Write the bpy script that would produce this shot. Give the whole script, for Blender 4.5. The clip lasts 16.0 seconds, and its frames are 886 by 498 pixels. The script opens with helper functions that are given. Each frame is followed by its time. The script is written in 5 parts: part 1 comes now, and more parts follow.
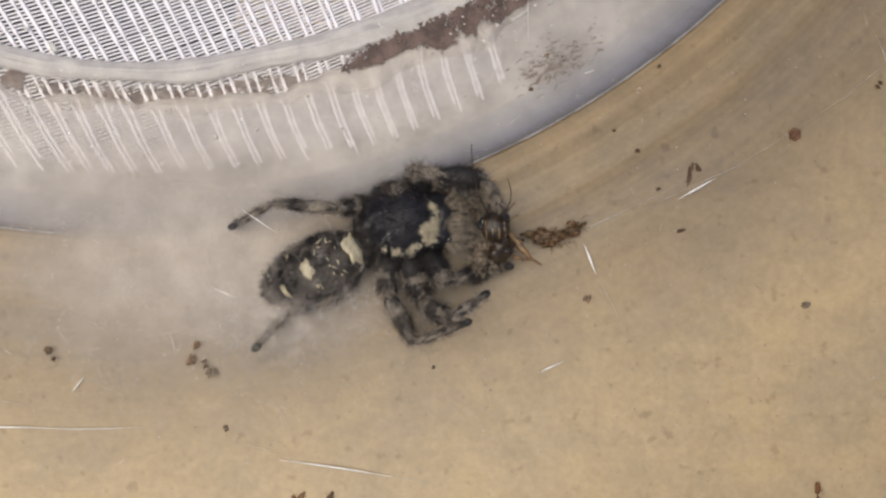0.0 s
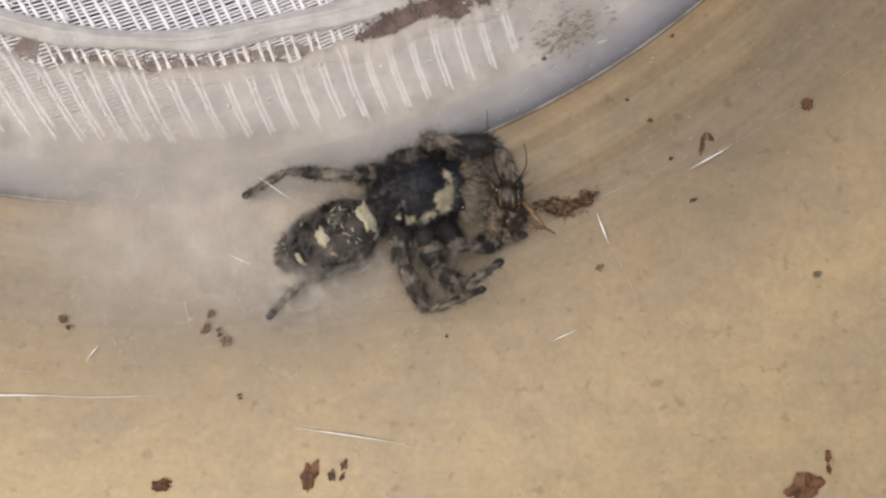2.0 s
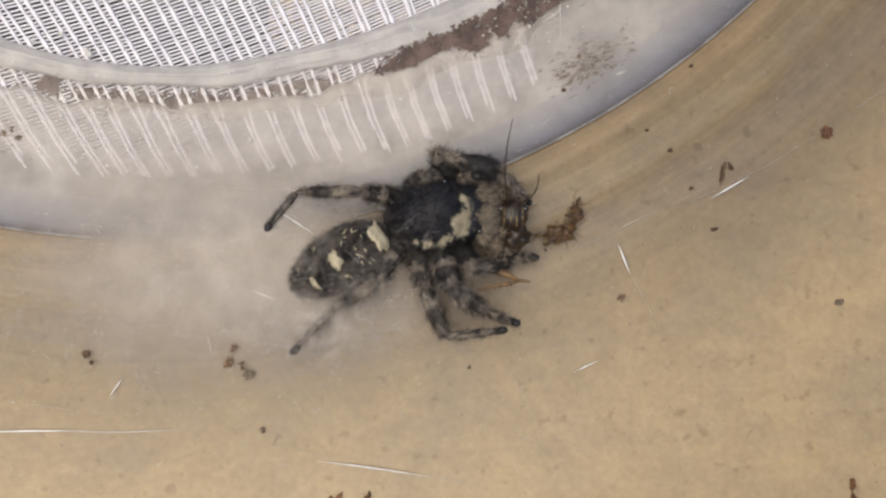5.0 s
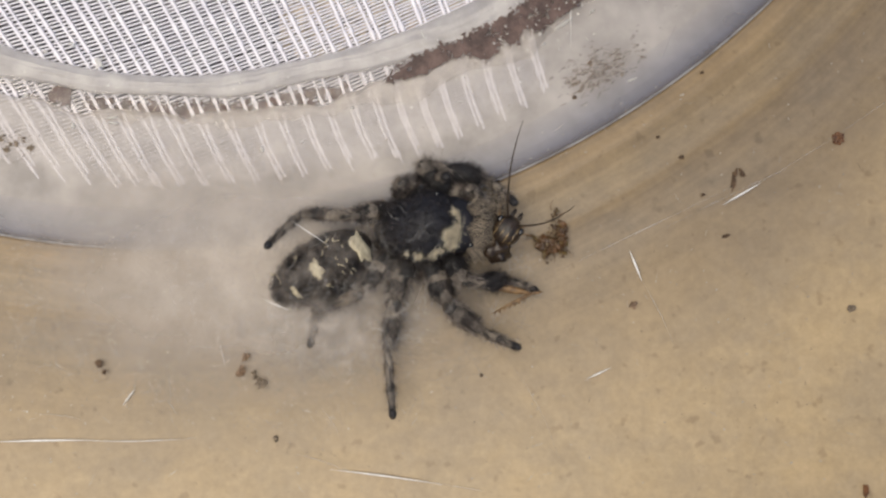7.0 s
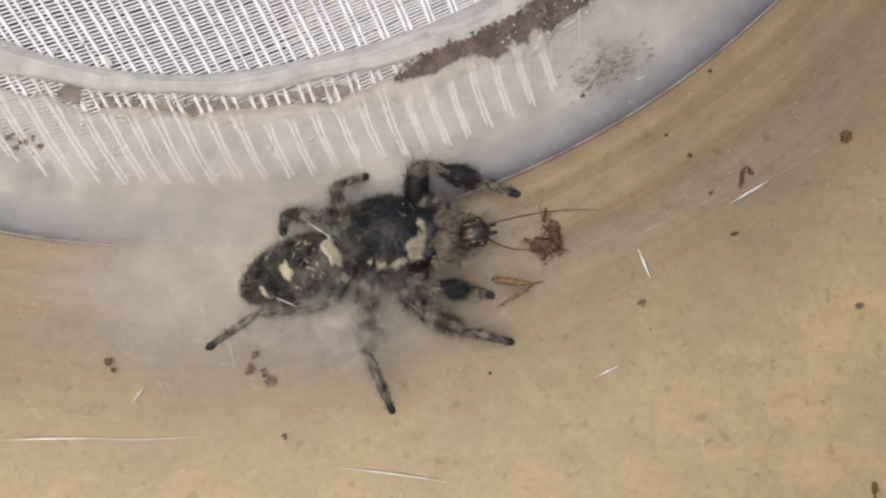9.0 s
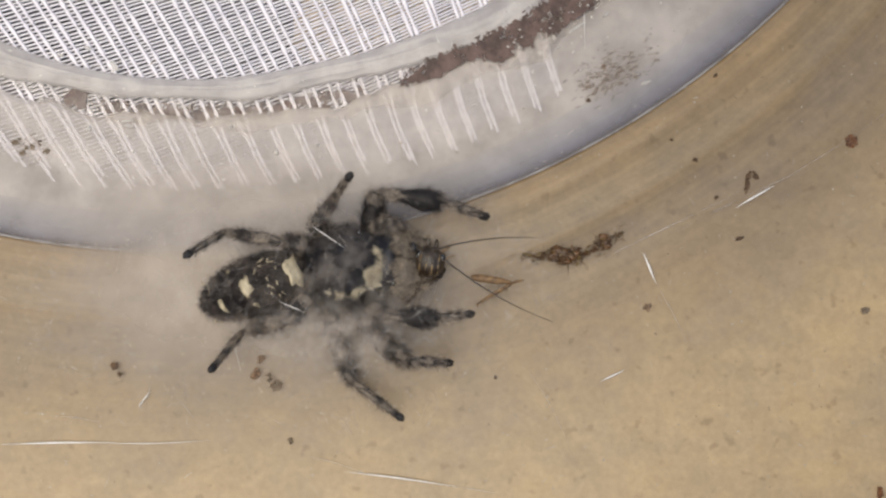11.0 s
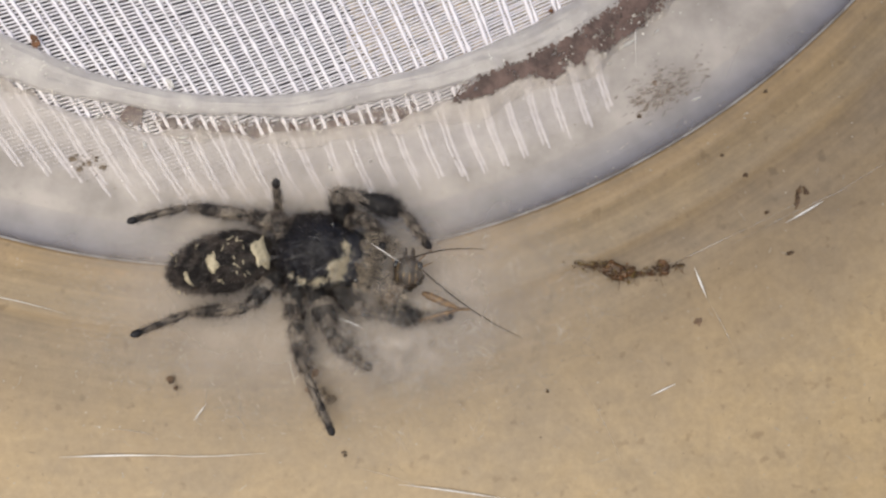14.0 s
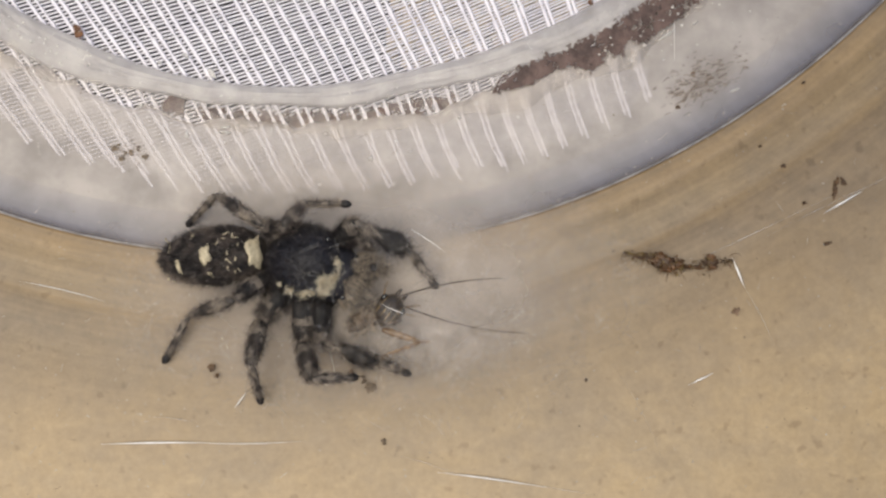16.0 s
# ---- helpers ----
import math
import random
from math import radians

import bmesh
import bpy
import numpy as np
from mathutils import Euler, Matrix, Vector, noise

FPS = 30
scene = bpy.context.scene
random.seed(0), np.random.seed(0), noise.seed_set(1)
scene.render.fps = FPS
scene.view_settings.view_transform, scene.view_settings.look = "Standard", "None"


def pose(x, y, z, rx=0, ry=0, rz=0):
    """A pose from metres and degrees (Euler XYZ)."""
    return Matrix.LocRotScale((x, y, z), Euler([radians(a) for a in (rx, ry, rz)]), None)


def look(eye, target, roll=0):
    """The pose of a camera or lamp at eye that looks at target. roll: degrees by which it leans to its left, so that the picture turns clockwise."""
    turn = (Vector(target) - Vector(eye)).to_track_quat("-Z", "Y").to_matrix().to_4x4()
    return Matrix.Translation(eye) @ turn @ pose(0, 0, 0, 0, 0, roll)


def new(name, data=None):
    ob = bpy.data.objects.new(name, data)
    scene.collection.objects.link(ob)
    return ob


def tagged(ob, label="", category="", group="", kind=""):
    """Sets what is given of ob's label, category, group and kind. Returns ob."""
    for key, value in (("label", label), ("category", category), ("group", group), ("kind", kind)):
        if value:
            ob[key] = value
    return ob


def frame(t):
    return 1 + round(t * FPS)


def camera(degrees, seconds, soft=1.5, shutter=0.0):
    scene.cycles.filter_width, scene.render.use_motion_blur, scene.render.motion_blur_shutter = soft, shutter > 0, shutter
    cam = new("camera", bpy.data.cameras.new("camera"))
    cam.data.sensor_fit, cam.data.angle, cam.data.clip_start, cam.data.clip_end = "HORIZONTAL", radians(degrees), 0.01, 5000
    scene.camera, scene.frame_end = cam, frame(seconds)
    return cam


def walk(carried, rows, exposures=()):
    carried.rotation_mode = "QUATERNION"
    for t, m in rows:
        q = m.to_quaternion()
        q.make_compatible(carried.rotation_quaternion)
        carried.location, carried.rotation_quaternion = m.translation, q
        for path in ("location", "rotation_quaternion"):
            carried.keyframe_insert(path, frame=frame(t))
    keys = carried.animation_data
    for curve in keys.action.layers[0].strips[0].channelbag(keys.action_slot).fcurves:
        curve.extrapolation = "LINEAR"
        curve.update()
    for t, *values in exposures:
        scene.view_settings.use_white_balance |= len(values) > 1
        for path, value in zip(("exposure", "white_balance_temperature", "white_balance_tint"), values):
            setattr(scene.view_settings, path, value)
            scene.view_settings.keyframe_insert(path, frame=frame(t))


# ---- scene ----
cam = camera(50.0, 16.0, soft=2.5)
PATH = [
    (0.0, pose(0.000000, 0.000000, 0.056079, 0.000, -0.001, -0.000)),
    (0.5, pose(-0.000153, -0.000095, 0.056124, -0.312, -0.170, 0.022)),
    (1.0, pose(-0.000391, -0.000832, 0.056137, -0.402, -0.182, 0.061)),
    (1.5, pose(-0.000786, -0.001365, 0.056173, -0.281, -0.384, 0.030)),
    (2.0, pose(-0.000934, -0.001107, 0.056259, -0.732, -0.158, 0.043)),
    (2.5, pose(-0.000903, -0.001135, 0.056271, -0.442, 0.019, 0.007)),
    (3.0, pose(-0.001310, -0.001081, 0.056316, -0.437, -0.136, -0.004)),
    (3.5, pose(-0.001716, -0.000913, 0.056362, -0.660, -0.070, -0.063)),
    (4.0, pose(-0.001812, -0.000588, 0.056374, -0.383, 0.107, -0.201)),
    (4.5, pose(-0.001941, -0.000311, 0.056341, -0.234, 0.028, -0.331)),
    (5.0, pose(-0.002013, 0.000096, 0.056370, -0.034, 0.033, -0.512)),
    (7.5, pose(-0.002563, 0.000618, 0.056414, -0.077, 0.310, -0.842)),
    (8.0, pose(-0.002634, 0.000122, 0.056398, 0.556, 0.249, -0.884)),
    (8.5, pose(-0.002711, 0.000349, 0.056436, 0.082, 0.371, -0.800)),
    (9.0, pose(-0.002982, 0.000185, 0.056474, 0.249, 0.275, -0.831)),
    (11.5, pose(-0.003304, 0.000855, 0.056647, 0.164, 0.424, -0.831)),
    (12.0, pose(-0.003806, 0.001764, 0.056839, 0.161, 0.361, -0.937)),
    (12.5, pose(-0.004247, 0.001613, 0.056967, 0.198, 0.523, -0.868)),
    (13.0, pose(-0.005357, 0.001678, 0.057091, 0.034, 0.571, -0.845)),
    (13.5, pose(-0.005461, 0.001383, 0.057102, 0.351, 0.949, -0.895)),
    (14.0, pose(-0.005897, 0.001397, 0.057142, 0.238, 0.811, -0.876)),
    (14.5, pose(-0.006192, 0.001289, 0.057309, 0.299, 0.730, -0.951)),
    (15.0, pose(-0.007326, 0.001753, 0.057451, 0.261, 0.709, -0.922)),
    (15.5, pose(-0.007612, 0.001412, 0.057519, 0.303, 0.903, -0.883)),
    (16.0, pose(-0.008135, 0.000687, 0.057564, 0.345, 0.958, -0.724)),
]
walk(cam, PATH)

# ---- light: weak daylight of the room and one lamp close by ----
MM = 0.001
world = bpy.data.worlds.new("sky")
scene.world = world
world.use_nodes = True
wn = world.node_tree
sky = wn.nodes.new("ShaderNodeTexSky")
sky.sky_type, sky.sun_disc = "NISHITA", False
sky.sun_elevation, sky.sun_rotation = radians(62), radians(35)
wn.links.new(sky.outputs["Color"], wn.nodes["Background"].inputs["Color"])
wn.nodes["Background"].inputs["Strength"].default_value = 0.085
lamp_data = bpy.data.lights.new("desk_lamp", "AREA")
lamp_data.shape, lamp_data.size, lamp_data.energy, lamp_data.color = "DISK", 0.15, 0.178, (1.0, 0.89, 0.73)
lamp = new("desk_lamp", lamp_data)
lamp.matrix_world = look((-0.038, 0.000, 0.110), (-0.014, -0.001, 0))
scene.view_settings.exposure = 0.0


# ---- materials ----
def material(name, colour, rough=0.5, dark=None, size=1.0, fine=8.0, bump=0.2, metal=0.0, alpha=1.0, coat=0.0, island=None, spec=0.5, contrast=(0.35, 0.65)):
    """A surface with coarse and fine variation of its colour; size: the coarse variation's grain in millimetres."""
    m = bpy.data.materials.new(name)
    m.use_nodes = True
    n, l = m.node_tree.nodes, m.node_tree.links
    p = n["Principled BSDF"]
    p.inputs["Roughness"].default_value, p.inputs["Metallic"].default_value = rough, metal
    p.inputs["Coat Weight"].default_value, p.inputs["Specular IOR Level"].default_value = coat, spec
    p.inputs["Coat Roughness"].default_value = 0.25
    geo = n.new("ShaderNodeTexCoord")
    big, small = n.new("ShaderNodeTexNoise"), n.new("ShaderNodeTexNoise")
    big.inputs["Scale"].default_value, small.inputs["Scale"].default_value = 1000 / size, 1000 * fine / size
    big.inputs["Detail"].default_value, small.inputs["Detail"].default_value = 5, 3
    for t in (big, small):
        l.new(geo.outputs["Object"], t.inputs["Vector"])
    add = n.new("ShaderNodeMath")
    add.operation = "MULTIPLY_ADD"
    l.new(small.outputs["Fac"], add.inputs[0])
    add.inputs[1].default_value = 0.35
    l.new(big.outputs["Fac"], add.inputs[2])
    ramp = n.new("ShaderNodeValToRGB")
    ramp.color_ramp.elements[0].position, ramp.color_ramp.elements[1].position = contrast[0] + 0.17, contrast[1] + 0.17
    ramp.color_ramp.elements[0].color = (*(dark or [c * 0.7 for c in colour]), 1)
    ramp.color_ramp.elements[1].color = (*colour, 1)
    l.new(add.outputs[0], ramp.inputs[0])
    out = ramp.outputs[0]
    if island:
        g, mix, r2 = n.new("ShaderNodeNewGeometry"), n.new("ShaderNodeMix"), n.new("ShaderNodeValToRGB")
        mix.data_type = "RGBA"
        r2.color_ramp.elements[0].position, r2.color_ramp.elements[1].position = island[0], island[1]
        l.new(g.outputs["Random Per Island"], r2.inputs[0])
        l.new(r2.outputs[0], mix.inputs["Factor"])
        l.new(out, mix.inputs["A"])
        mix.inputs["B"].default_value = (*island[2], 1)
        out = mix.outputs["Result"]
    l.new(out, p.inputs["Base Color"])
    b = n.new("ShaderNodeBump")
    b.inputs["Strength"].default_value, b.inputs["Distance"].default_value = bump, 0.1 * MM
    l.new(add.outputs[0], b.inputs["Height"])
    l.new(b.outputs[0], p.inputs["Normal"])
    p.inputs["Alpha"].default_value = alpha
    return m


def beige_plastic():
    """Tan plastic with cloudy smudges, faint horizontal wipe marks and small dark specks."""
    m = material("tan_plastic", (0.505, 0.38, 0.215), 0.42, (0.425, 0.33, 0.205), 7.0, 9.0, 0.12, coat=0.1)
    n, l = m.node_tree.nodes, m.node_tree.links
    p = n["Principled BSDF"]
    ramp_out = p.inputs["Base Color"].links[0].from_socket
    geo = n["Texture Coordinate"]
    stretch = n.new("ShaderNodeMapping")
    stretch.inputs["Scale"].default_value = (0.22, 1.0, 1.0)
    stretch.inputs["Rotation"].default_value = (0, 0, radians(4))
    l.new(geo.outputs["Object"], stretch.inputs["Vector"])
    wipe = n.new("ShaderNodeTexNoise")
    wipe.inputs["Scale"].default_value, wipe.inputs["Detail"].default_value = 700, 4
    l.new(stretch.outputs[0], wipe.inputs["Vector"])
    wr = n.new("ShaderNodeValToRGB")
    wr.color_ramp.elements[0].position, wr.color_ramp.elements[1].position = 0.42, 0.66
    wr.color_ramp.elements[0].color, wr.color_ramp.elements[1].color = (0.965, 0.965, 0.97, 1), (1.025, 1.02, 1.0, 1)
    l.new(wipe.outputs["Fac"], wr.inputs[0])
    spots = n.new("ShaderNodeTexNoise")
    spots.inputs["Scale"].default_value, spots.inputs["Detail"].default_value = 950, 2.0
    l.new(geo.outputs["Object"], spots.inputs["Vector"])
    sr = n.new("ShaderNodeValToRGB")
    sr.color_ramp.elements[0].position, sr.color_ramp.elements[1].position = 0.285, 0.36
    sr.color_ramp.elements[0].color, sr.color_ramp.elements[1].color = (0.80, 0.78, 0.76, 1), (1, 1, 1, 1)
    l.new(spots.outputs["Fac"], sr.inputs[0])
    # cloudy mottling and pale rubbed marks a millimetre or two across
    cloud, cr = n.new("ShaderNodeTexNoise"), n.new("ShaderNodeValToRGB")
    cloud.inputs["Scale"].default_value, cloud.inputs["Detail"].default_value, cloud.inputs["Roughness"].default_value = 620, 7, 0.68
    cloud.inputs["Distortion"].default_value = 0.6
    l.new(geo.outputs["Object"], cloud.inputs["Vector"])
    cr.color_ramp.elements[0].position, cr.color_ramp.elements[1].position = 0.30, 0.70
    cr.color_ramp.elements[0].color, cr.color_ramp.elements[1].color = (0.90, 0.89, 0.88, 1), (1.08, 1.08, 1.09, 1)
    l.new(cloud.outputs["Fac"], cr.inputs[0])
    grain, gr = n.new("ShaderNodeTexNoise"), n.new("ShaderNodeValToRGB")
    grain.inputs["Scale"].default_value, grain.inputs["Detail"].default_value, grain.inputs["Roughness"].default_value = 2300, 5, 0.7
    l.new(geo.outputs["Object"], grain.inputs["Vector"])
    gr.color_ramp.elements[0].position, gr.color_ramp.elements[1].position = 0.32, 0.70
    gr.color_ramp.elements[0].color, gr.color_ramp.elements[1].color = (0.91, 0.905, 0.90, 1), (1.07, 1.075, 1.08, 1)
    l.new(grain.outputs["Fac"], gr.inputs[0])
    last = ramp_out
    for extra in (wr, sr, cr, gr):
        mix = n.new("ShaderNodeMix")
        mix.data_type, mix.blend_type = "RGBA", "MULTIPLY"
        mix.inputs["Factor"].default_value = 1.0
        l.new(last, mix.inputs["A"])
        l.new(extra.outputs[0], mix.inputs["B"])
        last = mix.outputs["Result"]
    # the moulded ring next to the vent: greyer, browner plastic with painted ridge shade
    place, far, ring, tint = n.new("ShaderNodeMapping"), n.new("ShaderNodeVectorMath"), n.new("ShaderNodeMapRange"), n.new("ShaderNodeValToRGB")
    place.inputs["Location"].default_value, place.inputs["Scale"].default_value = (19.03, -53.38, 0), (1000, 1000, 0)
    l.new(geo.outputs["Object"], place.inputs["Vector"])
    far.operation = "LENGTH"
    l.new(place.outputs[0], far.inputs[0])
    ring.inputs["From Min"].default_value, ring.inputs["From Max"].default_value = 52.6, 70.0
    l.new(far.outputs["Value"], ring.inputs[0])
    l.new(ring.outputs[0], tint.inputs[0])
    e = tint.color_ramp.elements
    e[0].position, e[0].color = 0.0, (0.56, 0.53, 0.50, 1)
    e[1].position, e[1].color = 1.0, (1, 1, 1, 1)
    # pale and dark stops put the ridges' highlights and shade into the colour
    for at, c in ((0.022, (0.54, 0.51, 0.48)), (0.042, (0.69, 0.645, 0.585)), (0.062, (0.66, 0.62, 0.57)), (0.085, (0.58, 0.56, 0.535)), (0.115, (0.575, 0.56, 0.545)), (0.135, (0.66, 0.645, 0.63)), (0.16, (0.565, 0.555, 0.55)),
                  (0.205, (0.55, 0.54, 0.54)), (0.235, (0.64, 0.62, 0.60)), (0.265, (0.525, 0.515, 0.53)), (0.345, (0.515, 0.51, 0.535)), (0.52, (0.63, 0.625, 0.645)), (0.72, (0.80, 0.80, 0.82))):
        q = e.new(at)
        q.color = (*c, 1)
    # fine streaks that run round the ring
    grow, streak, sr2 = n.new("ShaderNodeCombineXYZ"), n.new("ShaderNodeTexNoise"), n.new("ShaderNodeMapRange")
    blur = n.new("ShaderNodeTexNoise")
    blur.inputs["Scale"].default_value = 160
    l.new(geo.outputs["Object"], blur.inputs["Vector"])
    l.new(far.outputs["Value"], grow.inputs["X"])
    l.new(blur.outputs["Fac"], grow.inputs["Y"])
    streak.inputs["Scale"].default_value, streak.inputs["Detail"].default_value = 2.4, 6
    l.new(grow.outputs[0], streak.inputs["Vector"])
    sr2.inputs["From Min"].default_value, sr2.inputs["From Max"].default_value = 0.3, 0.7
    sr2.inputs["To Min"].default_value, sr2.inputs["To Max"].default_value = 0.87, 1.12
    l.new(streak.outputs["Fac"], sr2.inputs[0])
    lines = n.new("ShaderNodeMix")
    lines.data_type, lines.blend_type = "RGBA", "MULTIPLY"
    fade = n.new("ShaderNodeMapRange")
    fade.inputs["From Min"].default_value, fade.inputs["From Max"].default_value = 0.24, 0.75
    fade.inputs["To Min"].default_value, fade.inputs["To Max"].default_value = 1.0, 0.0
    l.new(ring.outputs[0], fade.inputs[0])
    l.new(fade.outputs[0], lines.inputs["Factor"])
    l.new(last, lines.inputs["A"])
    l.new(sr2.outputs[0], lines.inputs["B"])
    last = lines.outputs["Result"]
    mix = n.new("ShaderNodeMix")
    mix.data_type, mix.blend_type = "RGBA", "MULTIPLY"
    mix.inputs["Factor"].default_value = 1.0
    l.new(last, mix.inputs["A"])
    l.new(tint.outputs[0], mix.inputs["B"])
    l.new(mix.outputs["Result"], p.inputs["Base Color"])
    return m


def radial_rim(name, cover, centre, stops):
    """Milky plastic whose tint darkens outwards, from grey over blue-grey to brown, with the distance from the disc's
    middle (millimetres).
    """
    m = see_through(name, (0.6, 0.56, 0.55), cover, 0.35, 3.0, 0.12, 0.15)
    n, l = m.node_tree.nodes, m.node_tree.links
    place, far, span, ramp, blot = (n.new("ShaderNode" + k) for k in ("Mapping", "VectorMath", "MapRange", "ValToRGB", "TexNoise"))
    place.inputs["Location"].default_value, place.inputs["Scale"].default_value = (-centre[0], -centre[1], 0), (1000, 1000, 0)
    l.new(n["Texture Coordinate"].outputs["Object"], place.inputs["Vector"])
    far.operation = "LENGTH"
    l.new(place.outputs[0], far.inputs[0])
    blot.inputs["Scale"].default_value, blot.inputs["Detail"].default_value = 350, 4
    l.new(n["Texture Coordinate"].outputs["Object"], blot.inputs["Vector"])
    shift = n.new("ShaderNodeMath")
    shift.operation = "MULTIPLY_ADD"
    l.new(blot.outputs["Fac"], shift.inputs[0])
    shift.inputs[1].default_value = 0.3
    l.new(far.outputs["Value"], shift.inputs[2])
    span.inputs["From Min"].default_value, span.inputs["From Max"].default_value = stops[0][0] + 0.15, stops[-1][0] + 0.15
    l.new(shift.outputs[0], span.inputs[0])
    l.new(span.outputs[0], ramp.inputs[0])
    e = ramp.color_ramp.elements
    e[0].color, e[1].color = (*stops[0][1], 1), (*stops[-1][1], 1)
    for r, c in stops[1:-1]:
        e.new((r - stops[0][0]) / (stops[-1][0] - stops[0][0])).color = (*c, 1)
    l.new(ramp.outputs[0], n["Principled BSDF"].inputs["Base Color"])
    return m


def see_through(name, colour, cover, rough=0.3, size=3.0, spread=0.0, bump=0.3, lines=False):
    """Milky plastic or silk: an even mix of the clear view behind it and of its own pale surface. spread: how unevenly it covers."""
    m = material(name, colour, rough, [c * 0.86 for c in colour], size, 7.0, bump)
    n, l = m.node_tree.nodes, m.node_tree.links
    clear, mix = n.new("ShaderNodeBsdfTransparent"), n.new("ShaderNodeMixShader")
    l.new(clear.outputs[0], mix.inputs[1])
    l.new(n["Principled BSDF"].outputs[0], mix.inputs[2])
    l.new(mix.outputs[0], n["Material Output"].inputs["Surface"])
    mix.inputs[0].default_value = cover
    if spread:
        t = n.new("ShaderNodeTexNoise")
        t.inputs["Scale"].default_value, t.inputs["Detail"].default_value = 1000 / size, 6
        l.new(n["Texture Coordinate"].outputs["Object"], t.inputs["Vector"])
        r = n.new("ShaderNodeMapRange")
        r.inputs["From Min"].default_value, r.inputs["From Max"].default_value = 0.3, 0.7
        r.inputs["To Min"].default_value, r.inputs["To Max"].default_value = max(0.0, cover - spread), cover + spread
        l.new(t.outputs["Fac"], r.inputs[0])
        l.new(r.outputs[0], mix.inputs[0])
    return m


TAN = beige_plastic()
FROST = see_through("frosted_plastic", (0.70, 0.645, 0.60), 0.53, 0.35, 3.0, 0.11)
FLANGE = material("grey_plastic_flange", (0.175, 0.163, 0.155), 0.4, (0.13, 0.12, 0.115), 6.0, 7.0, 0.2)
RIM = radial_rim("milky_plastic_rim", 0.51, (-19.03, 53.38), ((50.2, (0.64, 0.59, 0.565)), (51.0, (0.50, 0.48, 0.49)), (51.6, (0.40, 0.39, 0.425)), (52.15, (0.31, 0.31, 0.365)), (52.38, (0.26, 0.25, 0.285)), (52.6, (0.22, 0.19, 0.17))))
LIP = material("pale_plastic_lip", (0.34, 0.33, 0.33), 0.45, (0.2, 0.19, 0.19), 1.6, 6.0, 0.1, coat=0.1, contrast=(0.4, 0.6))
GLUE = see_through("hot_glue", (0.53, 0.505, 0.49), 0.72, 0.14, 1.8, 0.10, 0.35)
for key, value in (("Coat Weight", 0.6), ("Coat Roughness", 0.2)):
    GLUE.node_tree.nodes["Principled BSDF"].inputs[key].default_value = value
NYLON = material("white_nylon", (0.94, 0.92, 0.97), 0.3, (0.85, 0.83, 0.90), 1.2, 9.0, 0.3)
STAIN = material("brown_residue", (0.155, 0.10, 0.085), 0.6, (0.065, 0.040, 0.034), 0.9, 6.0, 0.6)
RUST = material("red_brown_flake", (0.21, 0.095, 0.04), 0.6, (0.07, 0.032, 0.016), 0.5, 6.0, 0.6)
CRUMB = material("dark_brown_crumb", (0.15, 0.092, 0.05), 0.6, (0.06, 0.038, 0.024), 0.4, 6.0, 0.7)
PALE_CRUMB = material("pale_brown_crumb", (0.27, 0.18, 0.11), 0.6, (0.14, 0.09, 0.06), 0.5, 6.0, 0.6)
GREY_CRUMB = material("grey_brown_crumb", (0.27, 0.215, 0.155), 0.7, (0.13, 0.10, 0.07), 0.5, 6.0, 0.6)
# shade below the mesh is put into this dark colour
SHADE_BACKING = material("shade_dark_backing", (0.09, 0.082, 0.086), 0.8, (0.055, 0.05, 0.053), 8.0, 6.0, 0.1)
BLACK = material("black_cuticle", (0.016, 0.014, 0.014), 0.62, (0.009, 0.009, 0.012), 0.7, 6.0, 0.5)
SHIELD = material("blue_black_cuticle", (0.019, 0.019, 0.026), 0.5, (0.008, 0.009, 0.013), 0.6, 5.0, 0.9, spec=0.3)
ABDOMEN = material("charcoal_hide", (0.045, 0.036, 0.029), 0.65, (0.009, 0.008, 0.007), 0.45, 5.0, 0.7)
LEG_GREY = material("grizzled_leg", (0.075, 0.064, 0.055), 0.6, (0.012, 0.011, 0.011), 0.35, 4.0, 0.6)
LEG_DARK = material("dark_thigh", (0.018, 0.016, 0.015), 0.65, (0.008, 0.008, 0.009), 0.4, 4.0, 0.6)
LEG_PALE = material("pale_leg_band", (0.24, 0.205, 0.165), 0.6, (0.11, 0.095, 0.08), 0.45, 4.0, 0.5)
FUR = material("grizzled_fur", (0.108, 0.085, 0.073), 0.5, (0.008, 0.005, 0.006), 1.1, 2.5, 0.0, island=(0.93, 1.0, (0.34, 0.31, 0.28)), contrast=(0.46, 0.66))
DARK_FUR = material("dark_fur", (0.020, 0.015, 0.017), 0.5, (0.005, 0.004, 0.005), 0.9, 4.0, 0.0, island=(0.95, 1.0, (0.22, 0.20, 0.20)))
PALE_FUR = material("pale_grey_fur", (0.40, 0.345, 0.29), 0.6, (0.10, 0.082, 0.072), 0.6, 4.0, 0.0, island=(0.75, 1.0, (0.07, 0.06, 0.05)))
WHITE_FUR = material("cream_fur", (0.66, 0.60, 0.45), 0.6, (0.50, 0.44, 0.33), 0.6, 4.0, 0.0)
BUFF_FUR = material("buff_fur", (0.50, 0.42, 0.32), 0.6, (0.20, 0.165, 0.13), 0.6, 4.0, 0.0, island=(0.58, 0.80, (0.02, 0.016, 0.015)))
CREAM = material("cream_scale_patch", (0.62, 0.55, 0.38), 0.6, (0.38, 0.33, 0.23), 0.5, 5.0, 0.8)
EYE = material("glossy_black_eye", (0.008, 0.008, 0.010), 0.06, None, 1.0, 4.0, 0.0, coat=1.0)
CRICKET = material("brown_cricket_shell", (0.19, 0.145, 0.105), 0.42, (0.05, 0.036, 0.026), 0.6, 4.0, 0.7)
